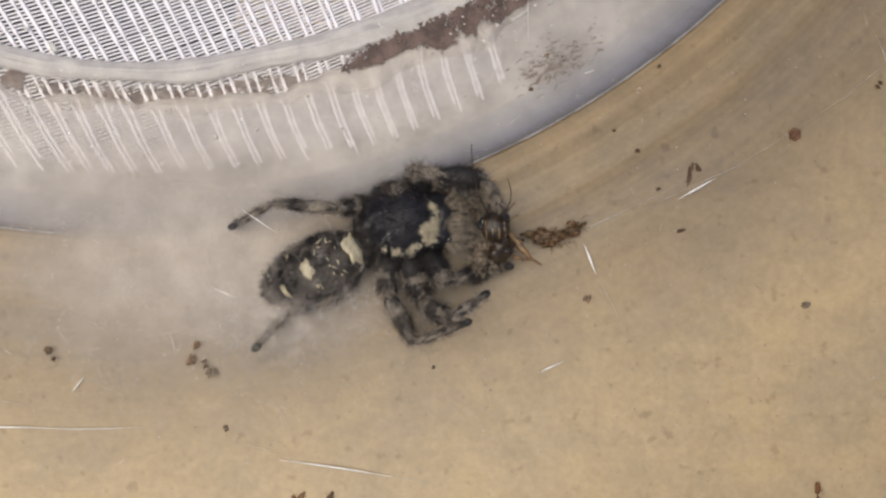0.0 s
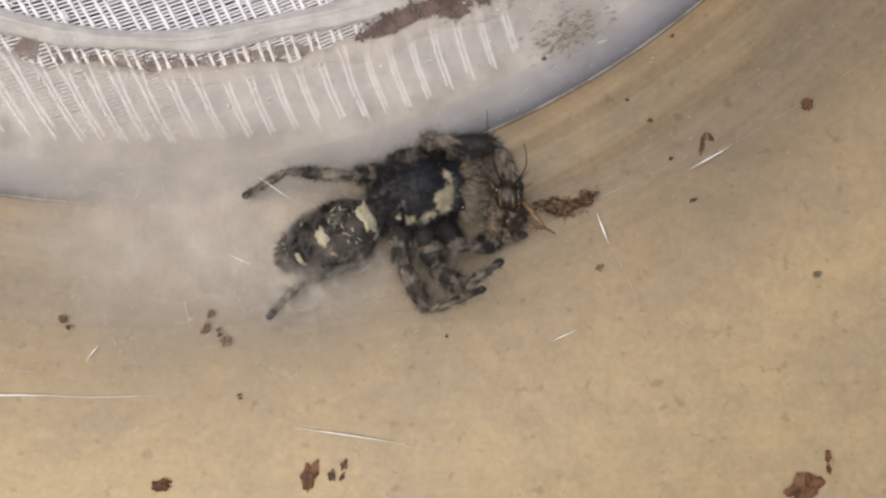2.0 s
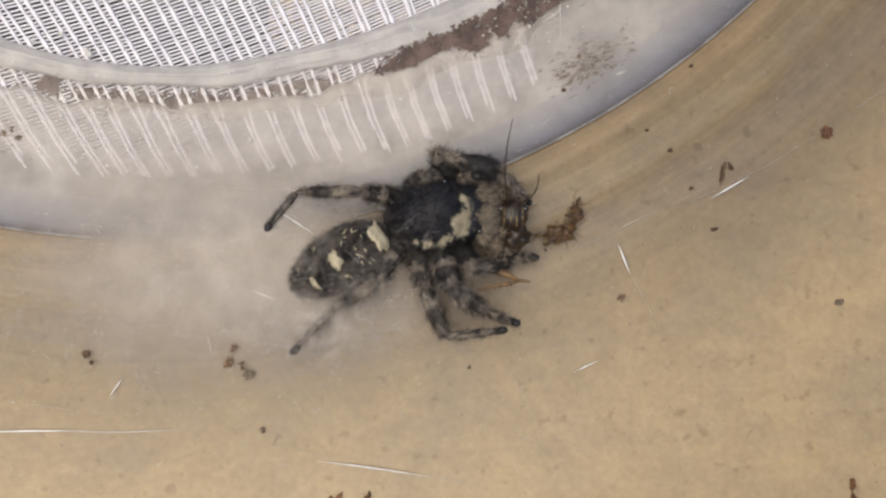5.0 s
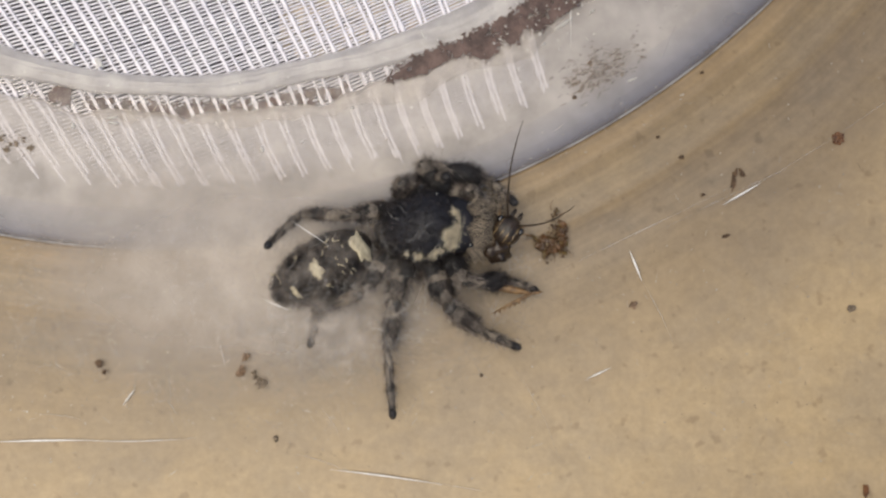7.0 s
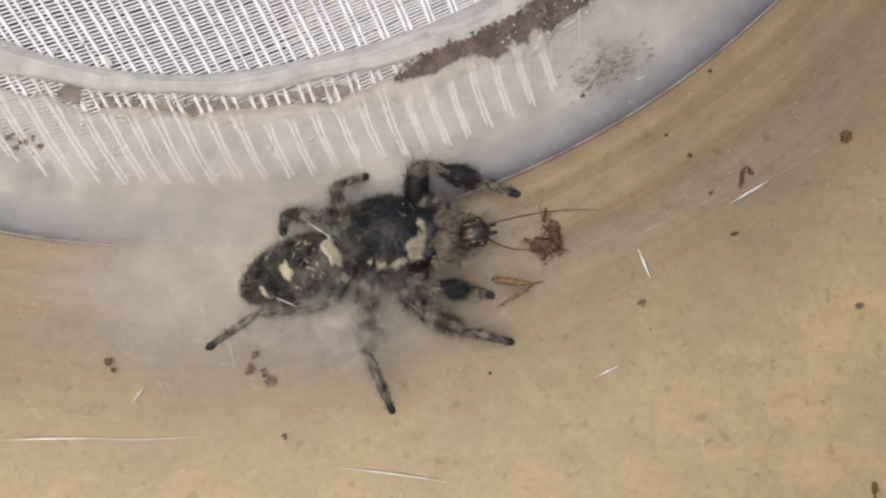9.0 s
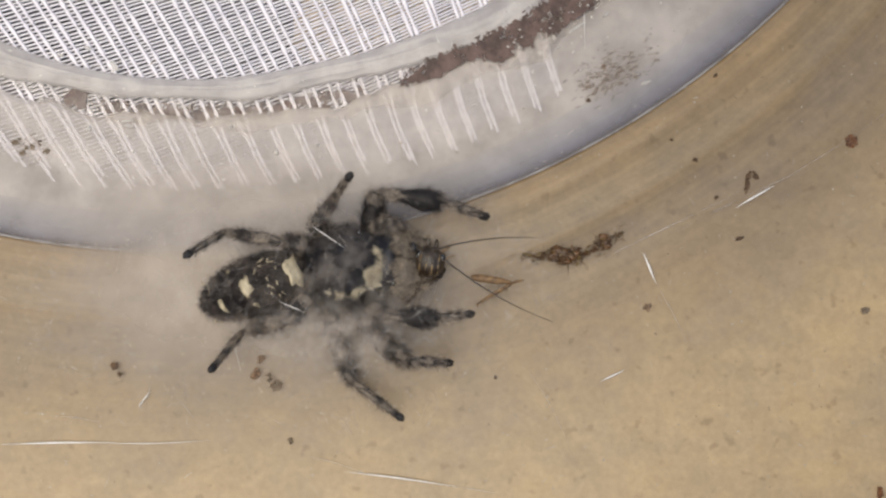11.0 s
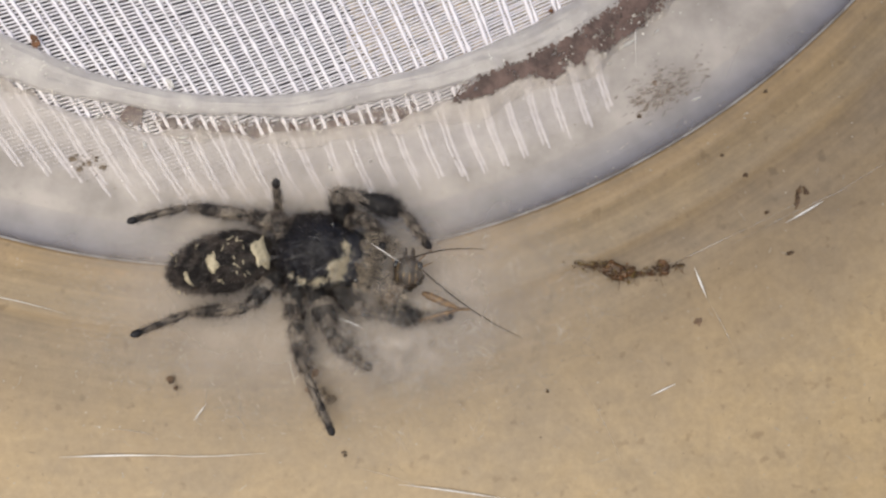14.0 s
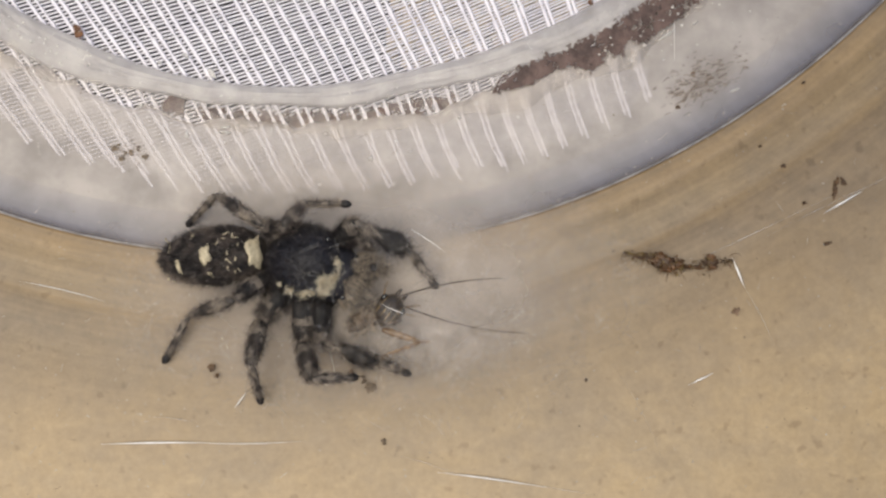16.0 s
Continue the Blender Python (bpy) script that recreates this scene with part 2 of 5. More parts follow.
CRICKET_DARK = material("dark_cricket_shell", (0.045, 0.028, 0.016), 0.35, (0.012, 0.008, 0.006), 0.5, 5.0, 0.4, coat=0.15)
CRICKET_LEG = material("amber_cricket_leg", (0.25, 0.15, 0.065), 0.35, (0.09, 0.05, 0.022), 0.4, 5.0, 0.4)
GOLD = material("golden_stripe", (0.34, 0.24, 0.11), 0.28, (0.04, 0.026, 0.013), 0.5, 5.0, 0.3, coat=0.6, contrast=(0.44, 0.56))
REMNANT = material("chewed_amber_matter", (0.16, 0.075, 0.024), 0.4, (0.055, 0.027, 0.010), 0.7, 5.0, 0.8, island=(0.72, 1.0, (0.20, 0.14, 0.04)), coat=0.15, contrast=(0.42, 0.62))
SILK = material("white_silk", (0.95, 0.94, 0.92), 0.18, (0.74, 0.72, 0.68), 1.0, 4.0, 0.0, spec=1.0)


FIBRE = see_through("silk_fibre", (0.80, 0.78, 0.74), 0.24, 0.4, 1.0, 0.2, 0.0)


# ---- small helpers ----
def link(name, bm, mats, parent=None, label="", smooth=True):
    """One mesh object from a bmesh built in millimetres."""
    me = bpy.data.meshes.new(name)
    bm.transform(Matrix.Scale(MM, 4))
    for f in bm.faces:
        f.smooth = smooth
    bm.to_mesh(me)
    bm.free()
    for m in mats if isinstance(mats, (list, tuple)) else [mats]:
        me.materials.append(m)
    ob = new(name, me)
    ob.parent = parent
    if label:
        ob["label"] = label
    return ob


def mm_pose(x, y, z, rx=0, ry=0, rz=0):
    return pose(x * MM, y * MM, z * MM, rx, ry, rz)


def from_lists(verts, faces):
    me = bpy.data.meshes.new("scratch")
    me.from_pydata(verts, [], faces)
    bm = bmesh.new()
    bm.from_mesh(me)
    bpy.data.meshes.remove(me)
    return bm


def lathe(profile, cx, cy, a0, a1, steps):
    """A ring of revolution about a vertical axis: (radius, height) pairs between two angles in degrees."""
    verts, faces, k = [], [], len(profile)
    whole = abs(a1 - a0 - 360) < 1e-6
    count = steps if whole else steps + 1
    for i in range(count):
        a = radians(a0 + (a1 - a0) * i / steps)
        for r, z in profile:
            verts.append((cx + r * math.cos(a), cy + r * math.sin(a), z))
    for i in range(steps):
        i2 = (i + 1) % count
        for j in range(k - 1):
            faces.append((i * k + j, i2 * k + j, i2 * k + j + 1, i * k + j + 1)[::-1])
    return from_lists(verts, faces)


def ellipsoid(bm, centre, size, rough=0.0, seed=0, u=28, v=16, mat=0, taper=0.0):
    """A closed rounded body; taper narrows it towards +x, rough makes it uneven."""
    ret = bmesh.ops.create_uvsphere(bm, u_segments=u, v_segments=v, radius=1)
    for q in ret["verts"]:
        c = q.co
        k = 1 + rough * noise.noise(Vector((c.x * 2 + seed, c.y * 2, c.z * 2)))
        s = 1 - taper * c.x
        q.co = Vector((centre[0] + c.x * size[0] * k, centre[1] + c.y * size[1] * k * s, centre[2] + c.z * size[2] * k * s))
    for f in {f for q in ret["verts"] for f in q.link_faces}:
        f.material_index = mat
    return ret["verts"]


def hairs(points, rng, length, width, lie=0.5, drift=(0, 0, 0), jitter=0.35):
    """Thin tapering hairs as (verts, faces) from (place, normal) pairs. lie: how far they lean along drift."""
    verts, faces = [], []
    for p, nrm in points:
        d = nrm * (1 - lie) + Vector(drift) * lie + Vector((rng.gauss(0, 1), rng.gauss(0, 1), rng.gauss(0, 1))) * jitter
        if d.length < 1e-6:
            continue
        d.normalize()
        side = d.cross(Vector((rng.gauss(0, 1), rng.gauss(0, 1), rng.gauss(0, 1))))
        if side.length < 1e-6:
            continue
        side = side.normalized() * width * 0.5
        ln = length * rng.uniform(0.5, 1.25)
        i = len(verts)
        mid = p + d * ln * 0.55 + nrm * 0.02
        verts += [p - side, p + side, mid + side * 0.7, mid - side * 0.7, p + d * ln - Vector((0, 0, 0.12 * ln))]
        faces += [(i, i + 1, i + 2, i + 3), (i + 3, i + 2, i + 4)]
    return verts, faces


def on_ellipsoid(rng, centre, size, count, top=-0.35, keep=None):
    out = []
    while len(out) < count:
        d = Vector((rng.gauss(0, 1), rng.gauss(0, 1), rng.gauss(0, 1))).normalized()
        if d.z < top or (keep and not keep(d)):
            continue
        p = Vector((centre[i] + d[i] * size[i] for i in range(3)))
        out.append((p, Vector((d[i] / size[i] for i in range(3))).normalized()))
    return out


# ---- the tub: tan plastic with a round vent panel set into it ----
DISC, DISC_R = (-19.03, 53.38), 52.6
HOLE, HOLE_R = (-17.29, 46.65), 35.7

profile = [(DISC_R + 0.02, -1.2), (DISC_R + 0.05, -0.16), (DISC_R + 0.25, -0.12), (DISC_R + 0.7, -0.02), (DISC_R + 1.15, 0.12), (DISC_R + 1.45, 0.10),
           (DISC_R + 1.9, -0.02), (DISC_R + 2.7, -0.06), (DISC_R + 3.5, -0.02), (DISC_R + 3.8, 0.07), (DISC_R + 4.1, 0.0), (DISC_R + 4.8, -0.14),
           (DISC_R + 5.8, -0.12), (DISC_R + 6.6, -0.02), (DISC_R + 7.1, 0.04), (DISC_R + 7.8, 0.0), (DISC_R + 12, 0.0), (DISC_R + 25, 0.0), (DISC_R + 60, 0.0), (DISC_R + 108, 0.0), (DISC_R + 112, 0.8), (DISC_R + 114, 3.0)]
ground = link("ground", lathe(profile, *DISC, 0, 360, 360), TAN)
tagged(ground, "tan plastic base with shallow ridges, smudges and specks", "plastic base", kind="structure")

tub_wall = link("wall", lathe([(DISC_R + 114, 3.0), (DISC_R + 117, 34.0), (DISC_R + 117.6, 35.0), (DISC_R + 119.4, 35.0), (DISC_R + 120, 34.0), (DISC_R + 117, -3.0)], *DISC, 0, 360, 240), TAN)
tagged(tub_wall, "low tan plastic side wall of the round tub", "wall", kind="structure")
# backing added under the vent so that the mesh gaps look dark
cavity = link("floor", lathe([(0.01, -9.0), (60, -9.0)], *DISC, 0, 360, 64), SHADE_BACKING)
tagged(cavity, "dark backing added below the vent opening, shade put into its colour", "floor", kind="structure")
wall = link("wall", lathe([(DISC_R + 0.6, -9.0), (DISC_R + 0.6, -1.2), (DISC_R + 0.02, -1.2)], *DISC, 0, 360, 160), SHADE_BACKING)
tagged(wall, "dark side of the backing added below the vent", "wall", kind="structure")


def disc_panel():
    """The frosted panel round the vent: a sheet between the hole's edge and the rim, which are not concentric."""
    verts, faces, n, rings = [], [], 360, 14
    for i in range(n):
        a = 2 * math.pi * i / n
        ax, ay = math.cos(a), math.sin(a)
        r = 37.9 + 0.55 * noise.noise(Vector((ax * 8, ay * 8, 3))) + 0.5 * noise.noise(Vector((ax * 30, ay * 30, 3))) + 0.3 * noise.noise(Vector((ax * 80, ay * 80, 3)))
        inner = Vector((HOLE[0] + r * ax, HOLE[1] + r * ay))
        outer = Vector((DISC[0] + (DISC_R - 2.35) * ax, DISC[1] + (DISC_R - 2.35) * ay))
        for j in range(rings + 1):
            p = inner.lerp(outer, j / rings)
            verts.append((p.x, p.y, 0.02 + 0.05 * noise.noise(Vector((p.x * 0.25, p.y * 0.25, 0)))))
        verts.append((inner.x, inner.y, -0.12))
    k = rings + 2
    for i in range(n):
        i2 = (i + 1) % n
        for j in range(rings):
            faces.append((i * k + j, i * k + j + 1, i2 * k + j + 1, i2 * k + j))
        faces.append((i * k, i2 * k, i2 * k + rings + 1, i * k + rings + 1))
    return from_lists(verts, faces)


vent = new("round_vent")
tagged(vent, "round frosted plastic vent lid with white mesh glued over its opening", "vent lid")
link("panel", disc_panel(), FROST, vent)


def flange():
    """The solid part of the lid below the mesh's margin."""
    verts, faces, n = [], [], 240
    for i in range(n):
        a = 2 * math.pi * i / n
        ax, ay = math.cos(a), math.sin(a)
        w = -0.75 + 0.45 * noise.noise(Vector((ax * 9, ay * 9, 0))) + 0.25 * noise.noise(Vector((ax * 40, ay * 40, 0)))
        verts += [(HOLE[0] + (38.0 + w) * ax, HOLE[1] + (38.0 + w) * ay, -1.5), (HOLE[0] + (38.1 + w) * ax, HOLE[1] + (38.1 + w) * ay, -0.75), (DISC[0] + (DISC_R - 0.1) * ax, DISC[1] + (DISC_R - 0.1) * ay, -0.75)]
    for i in range(n):
        j = (i + 1) % n
        faces += [(i * 3, i * 3 + 1, j * 3 + 1, j * 3), (i * 3 + 1, i * 3 + 2, j * 3 + 2, j * 3 + 1)]
    return from_lists(verts, faces)


link("flange", flange(), FLANGE, vent, "solid grey plastic below the mesh margin")
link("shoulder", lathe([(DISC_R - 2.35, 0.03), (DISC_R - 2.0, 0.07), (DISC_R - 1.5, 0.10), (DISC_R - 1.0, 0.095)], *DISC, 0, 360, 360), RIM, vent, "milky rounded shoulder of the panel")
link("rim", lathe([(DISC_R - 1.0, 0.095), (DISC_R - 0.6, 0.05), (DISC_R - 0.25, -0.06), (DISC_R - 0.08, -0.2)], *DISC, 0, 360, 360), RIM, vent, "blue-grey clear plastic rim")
link("lip", lathe([(DISC_R - 0.10, -0.22), (DISC_R - 0.06, -0.08), (DISC_R, -0.05), (DISC_R + 0.05, -0.1), (DISC_R + 0.06, -0.5)], *DISC, 0, 360, 360), LIP, vent, "thin bright edge of the rim")


def glue_ring(seed):
    """A bead of hot glue round the hole, of uneven width and height."""
    verts, faces, n, k = [], [], 720, 19
    for i in range(n):
        a = 2 * math.pi * i / n
        w = Vector((math.cos(a) * 6, math.sin(a) * 6, seed))
        wide = 1.25 + 0.45 * noise.noise(w) + 0.12 * noise.noise(w * 5) + 0.9 * max(0, math.cos(a + radians(58))) ** 24 + 1.1 * max(0, math.cos(a + radians(115))) ** 60
        start = HOLE_R - 0.22 + 0.30 * noise.noise(w * 0.8 + Vector((9, 0, 0))) + 0.05 * noise.noise(w * 9)
        tall = 0.25 + 0.08 * noise.noise(w * 2.2)
        for j in range(k):
            s = j / (k - 1)
            lift = tall * math.sin(math.pi * s) ** 0.42 * (1 + 0.22 * noise.noise(Vector((a * 30, s * 4, seed))) + 0.20 * noise.noise(Vector((a * 7, s * 11, seed + 4))))
            r = start + wide * s
            verts.append((HOLE[0] + r * math.cos(a), HOLE[1] + r * math.sin(a), 0.05 + lift))
    for i in range(n):
        i2 = (i + 1) % n
        for j in range(k - 1):
            faces.append((i * k + j, i * k + j + 1, i2 * k + j + 1, i2 * k + j))
    return from_lists(verts, faces)


def glue_film():
    """A thin glossy smear of glue over the margin of the mesh, wrinkled and with an uneven outer edge."""
    verts, faces, n, k = [], [], 900, 15
    for i in range(n):
        a = 2 * math.pi * i / n
        ax, ay = math.cos(a), math.sin(a)
        wide = 1.9 + 1.2 * noise.noise(Vector((ax * 7, ay * 7, 6))) + 0.5 * noise.noise(Vector((ax * 25, ay * 25, 6))) + 1.4 * max(0, math.cos(a + radians(56))) ** 30
        for j in range(k):
            r = 36.6 + max(0.5, wide) * j / (k - 1)
            x, y = HOLE[0] + r * ax, HOLE[1] + r * ay
            verts.append((x, y, 0.16 + 0.10 * noise.noise(Vector((x * 0.9, y * 0.9, 1))) + 0.06 * noise.noise(Vector((x * 2.6, y * 2.6, 2))) - 0.08 * (j / (k - 1)) ** 4))
    for i in range(n):
        i2 = (i + 1) % n
        for j in range(k - 1):
            faces.append((i * k + j, i * k + j + 1, i2 * k + j + 1, i2 * k + j))
    return from_lists(verts, faces)


def clear_gloss(name, rough, size, bump):
    """Clear plastic film: see-through, with a surface sheen that small wrinkles break up."""
    m = see_through(name, (0.58, 0.54, 0.51), 0.15, 0.3, size, 0.14, bump)
    n, l = m.node_tree.nodes, m.node_tree.links
    gloss, edge, mix, b, w = (n.new("ShaderNode" + k) for k in ("BsdfGlossy", "Fresnel", "MixShader", "Bump", "TexNoise"))
    gloss.inputs["Roughness"].default_value, edge.inputs["IOR"].default_value = rough, 1.5
    w.inputs["Scale"].default_value, w.inputs["Detail"].default_value = 2200 / size, 4
    b.inputs["Strength"].default_value, b.inputs["Distance"].default_value = bump, 0.2 * MM
    l.new(n["Texture Coordinate"].outputs["Object"], w.inputs["Vector"])
    l.new(w.outputs["Fac"], b.inputs["Height"])
    l.new(b.outputs[0], gloss.inputs["Normal"])
    first = n["Mix Shader"].outputs[0]
    l.new(edge.outputs[0], mix.inputs[0])
    l.new(first, mix.inputs[1])
    l.new(gloss.outputs[0], mix.inputs[2])
    l.new(mix.outputs[0], n["Material Output"].inputs["Surface"])
    return m


GLUE_FILM = clear_gloss("glossy_glue_film", 0.10, 1.0, 1.0)
link("glue_film", glue_film(), GLUE_FILM, vent, "thin glossy smear of glue over the mesh margin")
link("glue_bead", glue_ring(3.0), GLUE, vent, "clear milky bead of hot glue")



def glue_and_glint_flecks(count, seed):
    """Bubbles, scratches and curled shreds of dried glue round the mesh margin, and sparkles painted as short pale
    flecks, too many to count.
    """
    r = random.Random(seed)
    verts, faces = [], []
    for _ in range(count):
        a, rad = radians(r.choice((r.uniform(-128, -42), r.uniform(-127, -111), r.uniform(-62, -46)))), r.choice((r.gauss(36.6, 0.5), r.uniform(37.5, 42.5), r.gauss(38.6, 0.4)))
        x, y, way = HOLE[0] + rad * math.cos(a), HOLE[1] + rad * math.sin(a), r.uniform(0, math.pi)
        long = r.random() < 0.15
        ln, w, curl = (r.uniform(0.3, 0.9), r.uniform(0.010, 0.022), r.gauss(0, 0.8)) if long else (r.uniform(0.05, 0.2), r.uniform(0.03, 0.10), 0.0)
        base, lift = len(verts), r.uniform(0.30, 0.44)
        for i in range(5):
            t = i / 4 - 0.5
            d = way + curl * t
            px, py, q = x + math.cos(d) * ln * t, y + math.sin(d) * ln * t, w * (1.05 - 1.7 * abs(t))
            verts += [(px - math.sin(d) * q, py + math.cos(d) * q, lift), (px, py, lift + q), (px + math.sin(d) * q, py - math.cos(d) * q, lift)]
        for i in range(4):
            b = base + 3 * i
            faces += [(b, b + 1, b + 4, b + 3), (b + 1, b + 2, b + 5, b + 4)]
    return from_lists(verts, faces)


# pale colour also holds the sparkle of lamp light on the glue
GLUE_GLINT_FLECK = see_through("pale_glue_and_glint_fleck", (0.95, 0.92, 0.86), 0.6, 0.12, 1.0, 0.25, 0.0)
tagged(link("glue_shreds_and_glints", glue_and_glint_flecks(300, 21), GLUE_GLINT_FLECK), "bubbles and curled pale shreds of dried glue, with painted sparkles", "glue", kind="stuff")


# ---- loose bits on the surfaces ----
def flake(name, x, y, wide, tall, turn, mat, label, category, z=0.0, thick=0.25, seed=0, group="", pieces=1):
    """An irregular crumb: one or several ragged lumps that lie against one another."""
    rng = random.Random(seed + 17)
    bm = bmesh.new()
    for i in range(pieces):
        k = 1 if pieces == 1 else rng.uniform(0.35, 0.65)
        ox, oy = (0, 0) if i == 0 else (rng.uniform(-0.4, 0.4) * wide, rng.uniform(-0.42, 0.42) * tall)
        if pieces > 1:
            ox, oy = (rng.uniform(-0.3, 0.3) * wide, (i / (pieces - 1) - 0.5) * tall * 0.75)
        ret = bmesh.ops.create_icosphere(bm, subdivisions=3, radius=1)
        s = rng.uniform(0, 90)
        for q in ret["verts"]:
            c = q.co
            r = 1 + 0.95 * noise.noise(Vector((c.x * 1.5 + s, c.y * 1.5, c.z))) + 0.75 * noise.noise(Vector((c.x * 3.8 + s, c.y * 3.8, c.z * 2)))
            q.co = Vector((ox + c.x * wide * 0.5 * k * r, oy + c.y * tall * 0.5 * k * r, max(0, thick * (0.45 + c.z * 0.55 * r))))
    ob = link(name, bm, mat, smooth=False)
    ob.matrix_basis = mm_pose(x, y, z - 0.02, 0, 0, turn)
    return tagged(ob, label, category, group)


FLAKES = "crumbs on the plastic"
for i, (x, y, w, h, a, mat, n) in enumerate([
        (14.55, 4.45, 0.42, 0.95, -18, CRUMB, 4), (15.05, 4.75, 0.25, 0.4, 20, CRUMB, 1), (14.0, 1.07, 0.42, 0.2, 12, CRUMB, 1),
        (11.45, 5.8, 0.28, 0.2, 0, CRUMB, 1), (10.1, 7.0, 0.18, 0.12, 0, CRUMB, 1), (12.75, 10.8, 0.2, 0.14, 30, CRUMB, 1), (12.7, 3.55, 0.2, 0.16, 0, CRUMB, 1)]):
    flake("crumb", x, y, w, h, a, mat, "small dark brown crumb stuck to tan plastic" if w < 0.4 else "ragged dark brown fragment stuck to tan plastic", "crumb", seed=i, group=FLAKES, pieces=n, thick=0.12 + 0.2 * w)
for i, (x, y, w, h, a, mat, n) in enumerate([
        (20.75, 6.75, 0.5, 0.7, 10, RUST, 1), (-8.65, -15.25, 0.75, 1.45, -8, RUST, 1), (20.6, -16.1, 1.9, 1.35, 24, RUST, 1), (22.05, -14.5, 0.5, 1.05, 10, RUST, 2)]):
    flake("flake", x, y, w, h, a, mat, "red-brown papery flake lying on tan plastic", "flake", seed=40 + i, group=FLAKES, pieces=n, thick=0.28)
for i, (x, y, w, h, a, mat, n) in enumerate([
        (-23.05, -6.2, 0.55, 0.75, 25, CRUMB, 2), (-14.75, -6.0, 0.95, 1.25, -25, PALE_CRUMB, 2), (-13.9, -6.7, 0.6, 0.4, 30, GREY_CRUMB, 2), (-13.6, -7.25, 0.5, 0.55, 0, GREY_CRUMB, 1),
        (-14.9, -3.8, 0.6, 1.1, 10, PALE_CRUMB, 2), (-12.85, -10.6, 0.5, 0.3, 15, GREY_CRUMB, 2), (-0.55, -6.98, 0.28, 0.28, 0, CRUMB, 1), (8.5, -2.9, 0.4, 0.34, 0, PALE_CRUMB, 1),
        (-17.4, -15.8, 1.4, 0.6, -8, RUST, 3), (-7.35, -15.3, 0.4, 0.5, 0, CRUMB, 1), (-6.65, -15.0, 0.5, 0.95, -20, CRUMB, 2), (21.4, -3.3, 0.45, 0.35, 0, GREY_CRUMB, 1),
        
        (25.7, 9.7, 0.6, 0.4, -30, CRUMB, 2)]):
    if mat is CRUMB and w < 0.29:
        w, h = w * 0.65, h * 0.65
    flake("crumb", x, y, w, h, a, mat, "pale brown crumb lying on tan plastic" if mat is PALE_CRUMB else ("grey crumb caught in silk on tan plastic" if mat is GREY_CRUMB else "dark crumb lying on tan plastic"), "crumb", z=(0.30 if y < -5 else 0.04) if -24 < x < -10 and -8 < y < -3 else 0.0, seed=80 + i, group=FLAKES, pieces=n, thick=0.12 + 0.2 * w)
for i, (x, y, w, h, a, mat, n) in enumerate([
        (-28.9, 7.5, 0.7, 0.3, 10, GREY_CRUMB, 3), (-28.2, 7.1, 0.5, 0.4, 60, GREY_CRUMB, 2), (-27.6, 7.4, 0.35, 0.25, 0, CRUMB, 2), (-27.1, 6.9, 0.5, 0.25, 30, GREY_CRUMB, 3), (-28.6, 6.8, 0.3, 0.2, 0, GREY_CRUMB, 1), (-0.2, 15.6, 0.7, 0.6, 0, RUST, 2), (-31.2, 14.6, 0.4, 0.75, 10, RUST, 1),
        (6.2, 11.4, 0.5, 0.22, 20, PALE_CRUMB, 2), (7.9, 10.7, 0.5, 0.16, 24, GREY_CRUMB, 2), (5.2, 9.4, 0.24, 0.18, 0, CRUMB, 1), (-2.6, 12.9, 0.4, 0.3, 0, GREY_CRUMB, 2)]):
    flake("speck", x, y, w, h, a, mat, "grey and brown dirt stuck to the vent panel", "dirt", z=0.06, seed=140 + i, group="dirt on the vent panel", pieces=n, thick=0.07)


def residue(r0, r1, a0, a1, gaps, seed, label, z=0.06):
    """A ragged brown patch that follows the glue bead, with holes and a torn outline."""
    verts, faces, cell = [], [], 0.085
    na, nr = max(2, int((a1 - a0) / 360 * 2 * math.pi * r0 / cell)), max(2, int((r1 - r0) / cell))
    ids = {}

    def corner(i, j):
        if (i, j) not in ids:
            a, r = radians(a0 + (a1 - a0) * i / na), r0 + (r1 - r0) * j / nr
            ids[(i, j)] = len(verts)
            verts.append((HOLE[0] + r * math.cos(a), HOLE[1] + r * math.sin(a), z + 0.03 * noise.noise(Vector((i * 0.3, j * 0.3, seed)))))
        return ids[(i, j)]
    for i in range(na):
        for j in range(nr):
            u, v = (i + 0.5) / na, (j + 0.5) / nr
            edge = min(1, 6 * min(u, 1 - u)) * min(1, 3.2 * min(v, 1 - v))
            if edge - 0.55 + 0.7 * noise.noise(Vector((i * 0.11, j * 0.13, seed))) + 0.55 * noise.noise(Vector((i * 0.35, j * 0.35, seed + 5))) + 0.45 * noise.noise(Vector((i * 0.9, j * 0.9, seed + 9))) > gaps:
                faces.append((corner(i, j), corner(i, j + 1), corner(i + 1, j + 1), corner(i + 1, j)))
    bm = from_lists(verts, faces)
    ext = bmesh.ops.extrude_face_region(bm, geom=list(bm.faces))
    for q in [g for g in ext["geom"] if isinstance(g, bmesh.types.BMVert)]:
        q.co.z += 0.025
    ob = link("residue", bm, STAIN, smooth=False)
    return tagged(ob, label, "residue", "brown residue round the vent")


RES = "brown dried residue in a torn strip beside the glue"
residue(36.8, 38.5, -73.5, -52.0, 0.06, 1.0, RES, 0.25)
residue(37.8, 39.3, -66.0, -52.5, 0.14, 2.0, RES, 0.22)
residue(36.0, 39.4, -55.5, -45.0, 0.08, 3.0, RES, 0.26)
residue(36.8, 38.4, -94.0, -73.5, 0.22, 4.0, "small brown dried residue spots beside the glue", -0.22)
residue(36.9, 38.4, -102.0, -88.5, 0.24, 5.0, "small brown dried residue spots beside the glue", -0.22)
residue(36.7, 38.1, -103.6, -101.4, -0.3, 6.0, "dark square chip of residue beside the glue", -0.12)


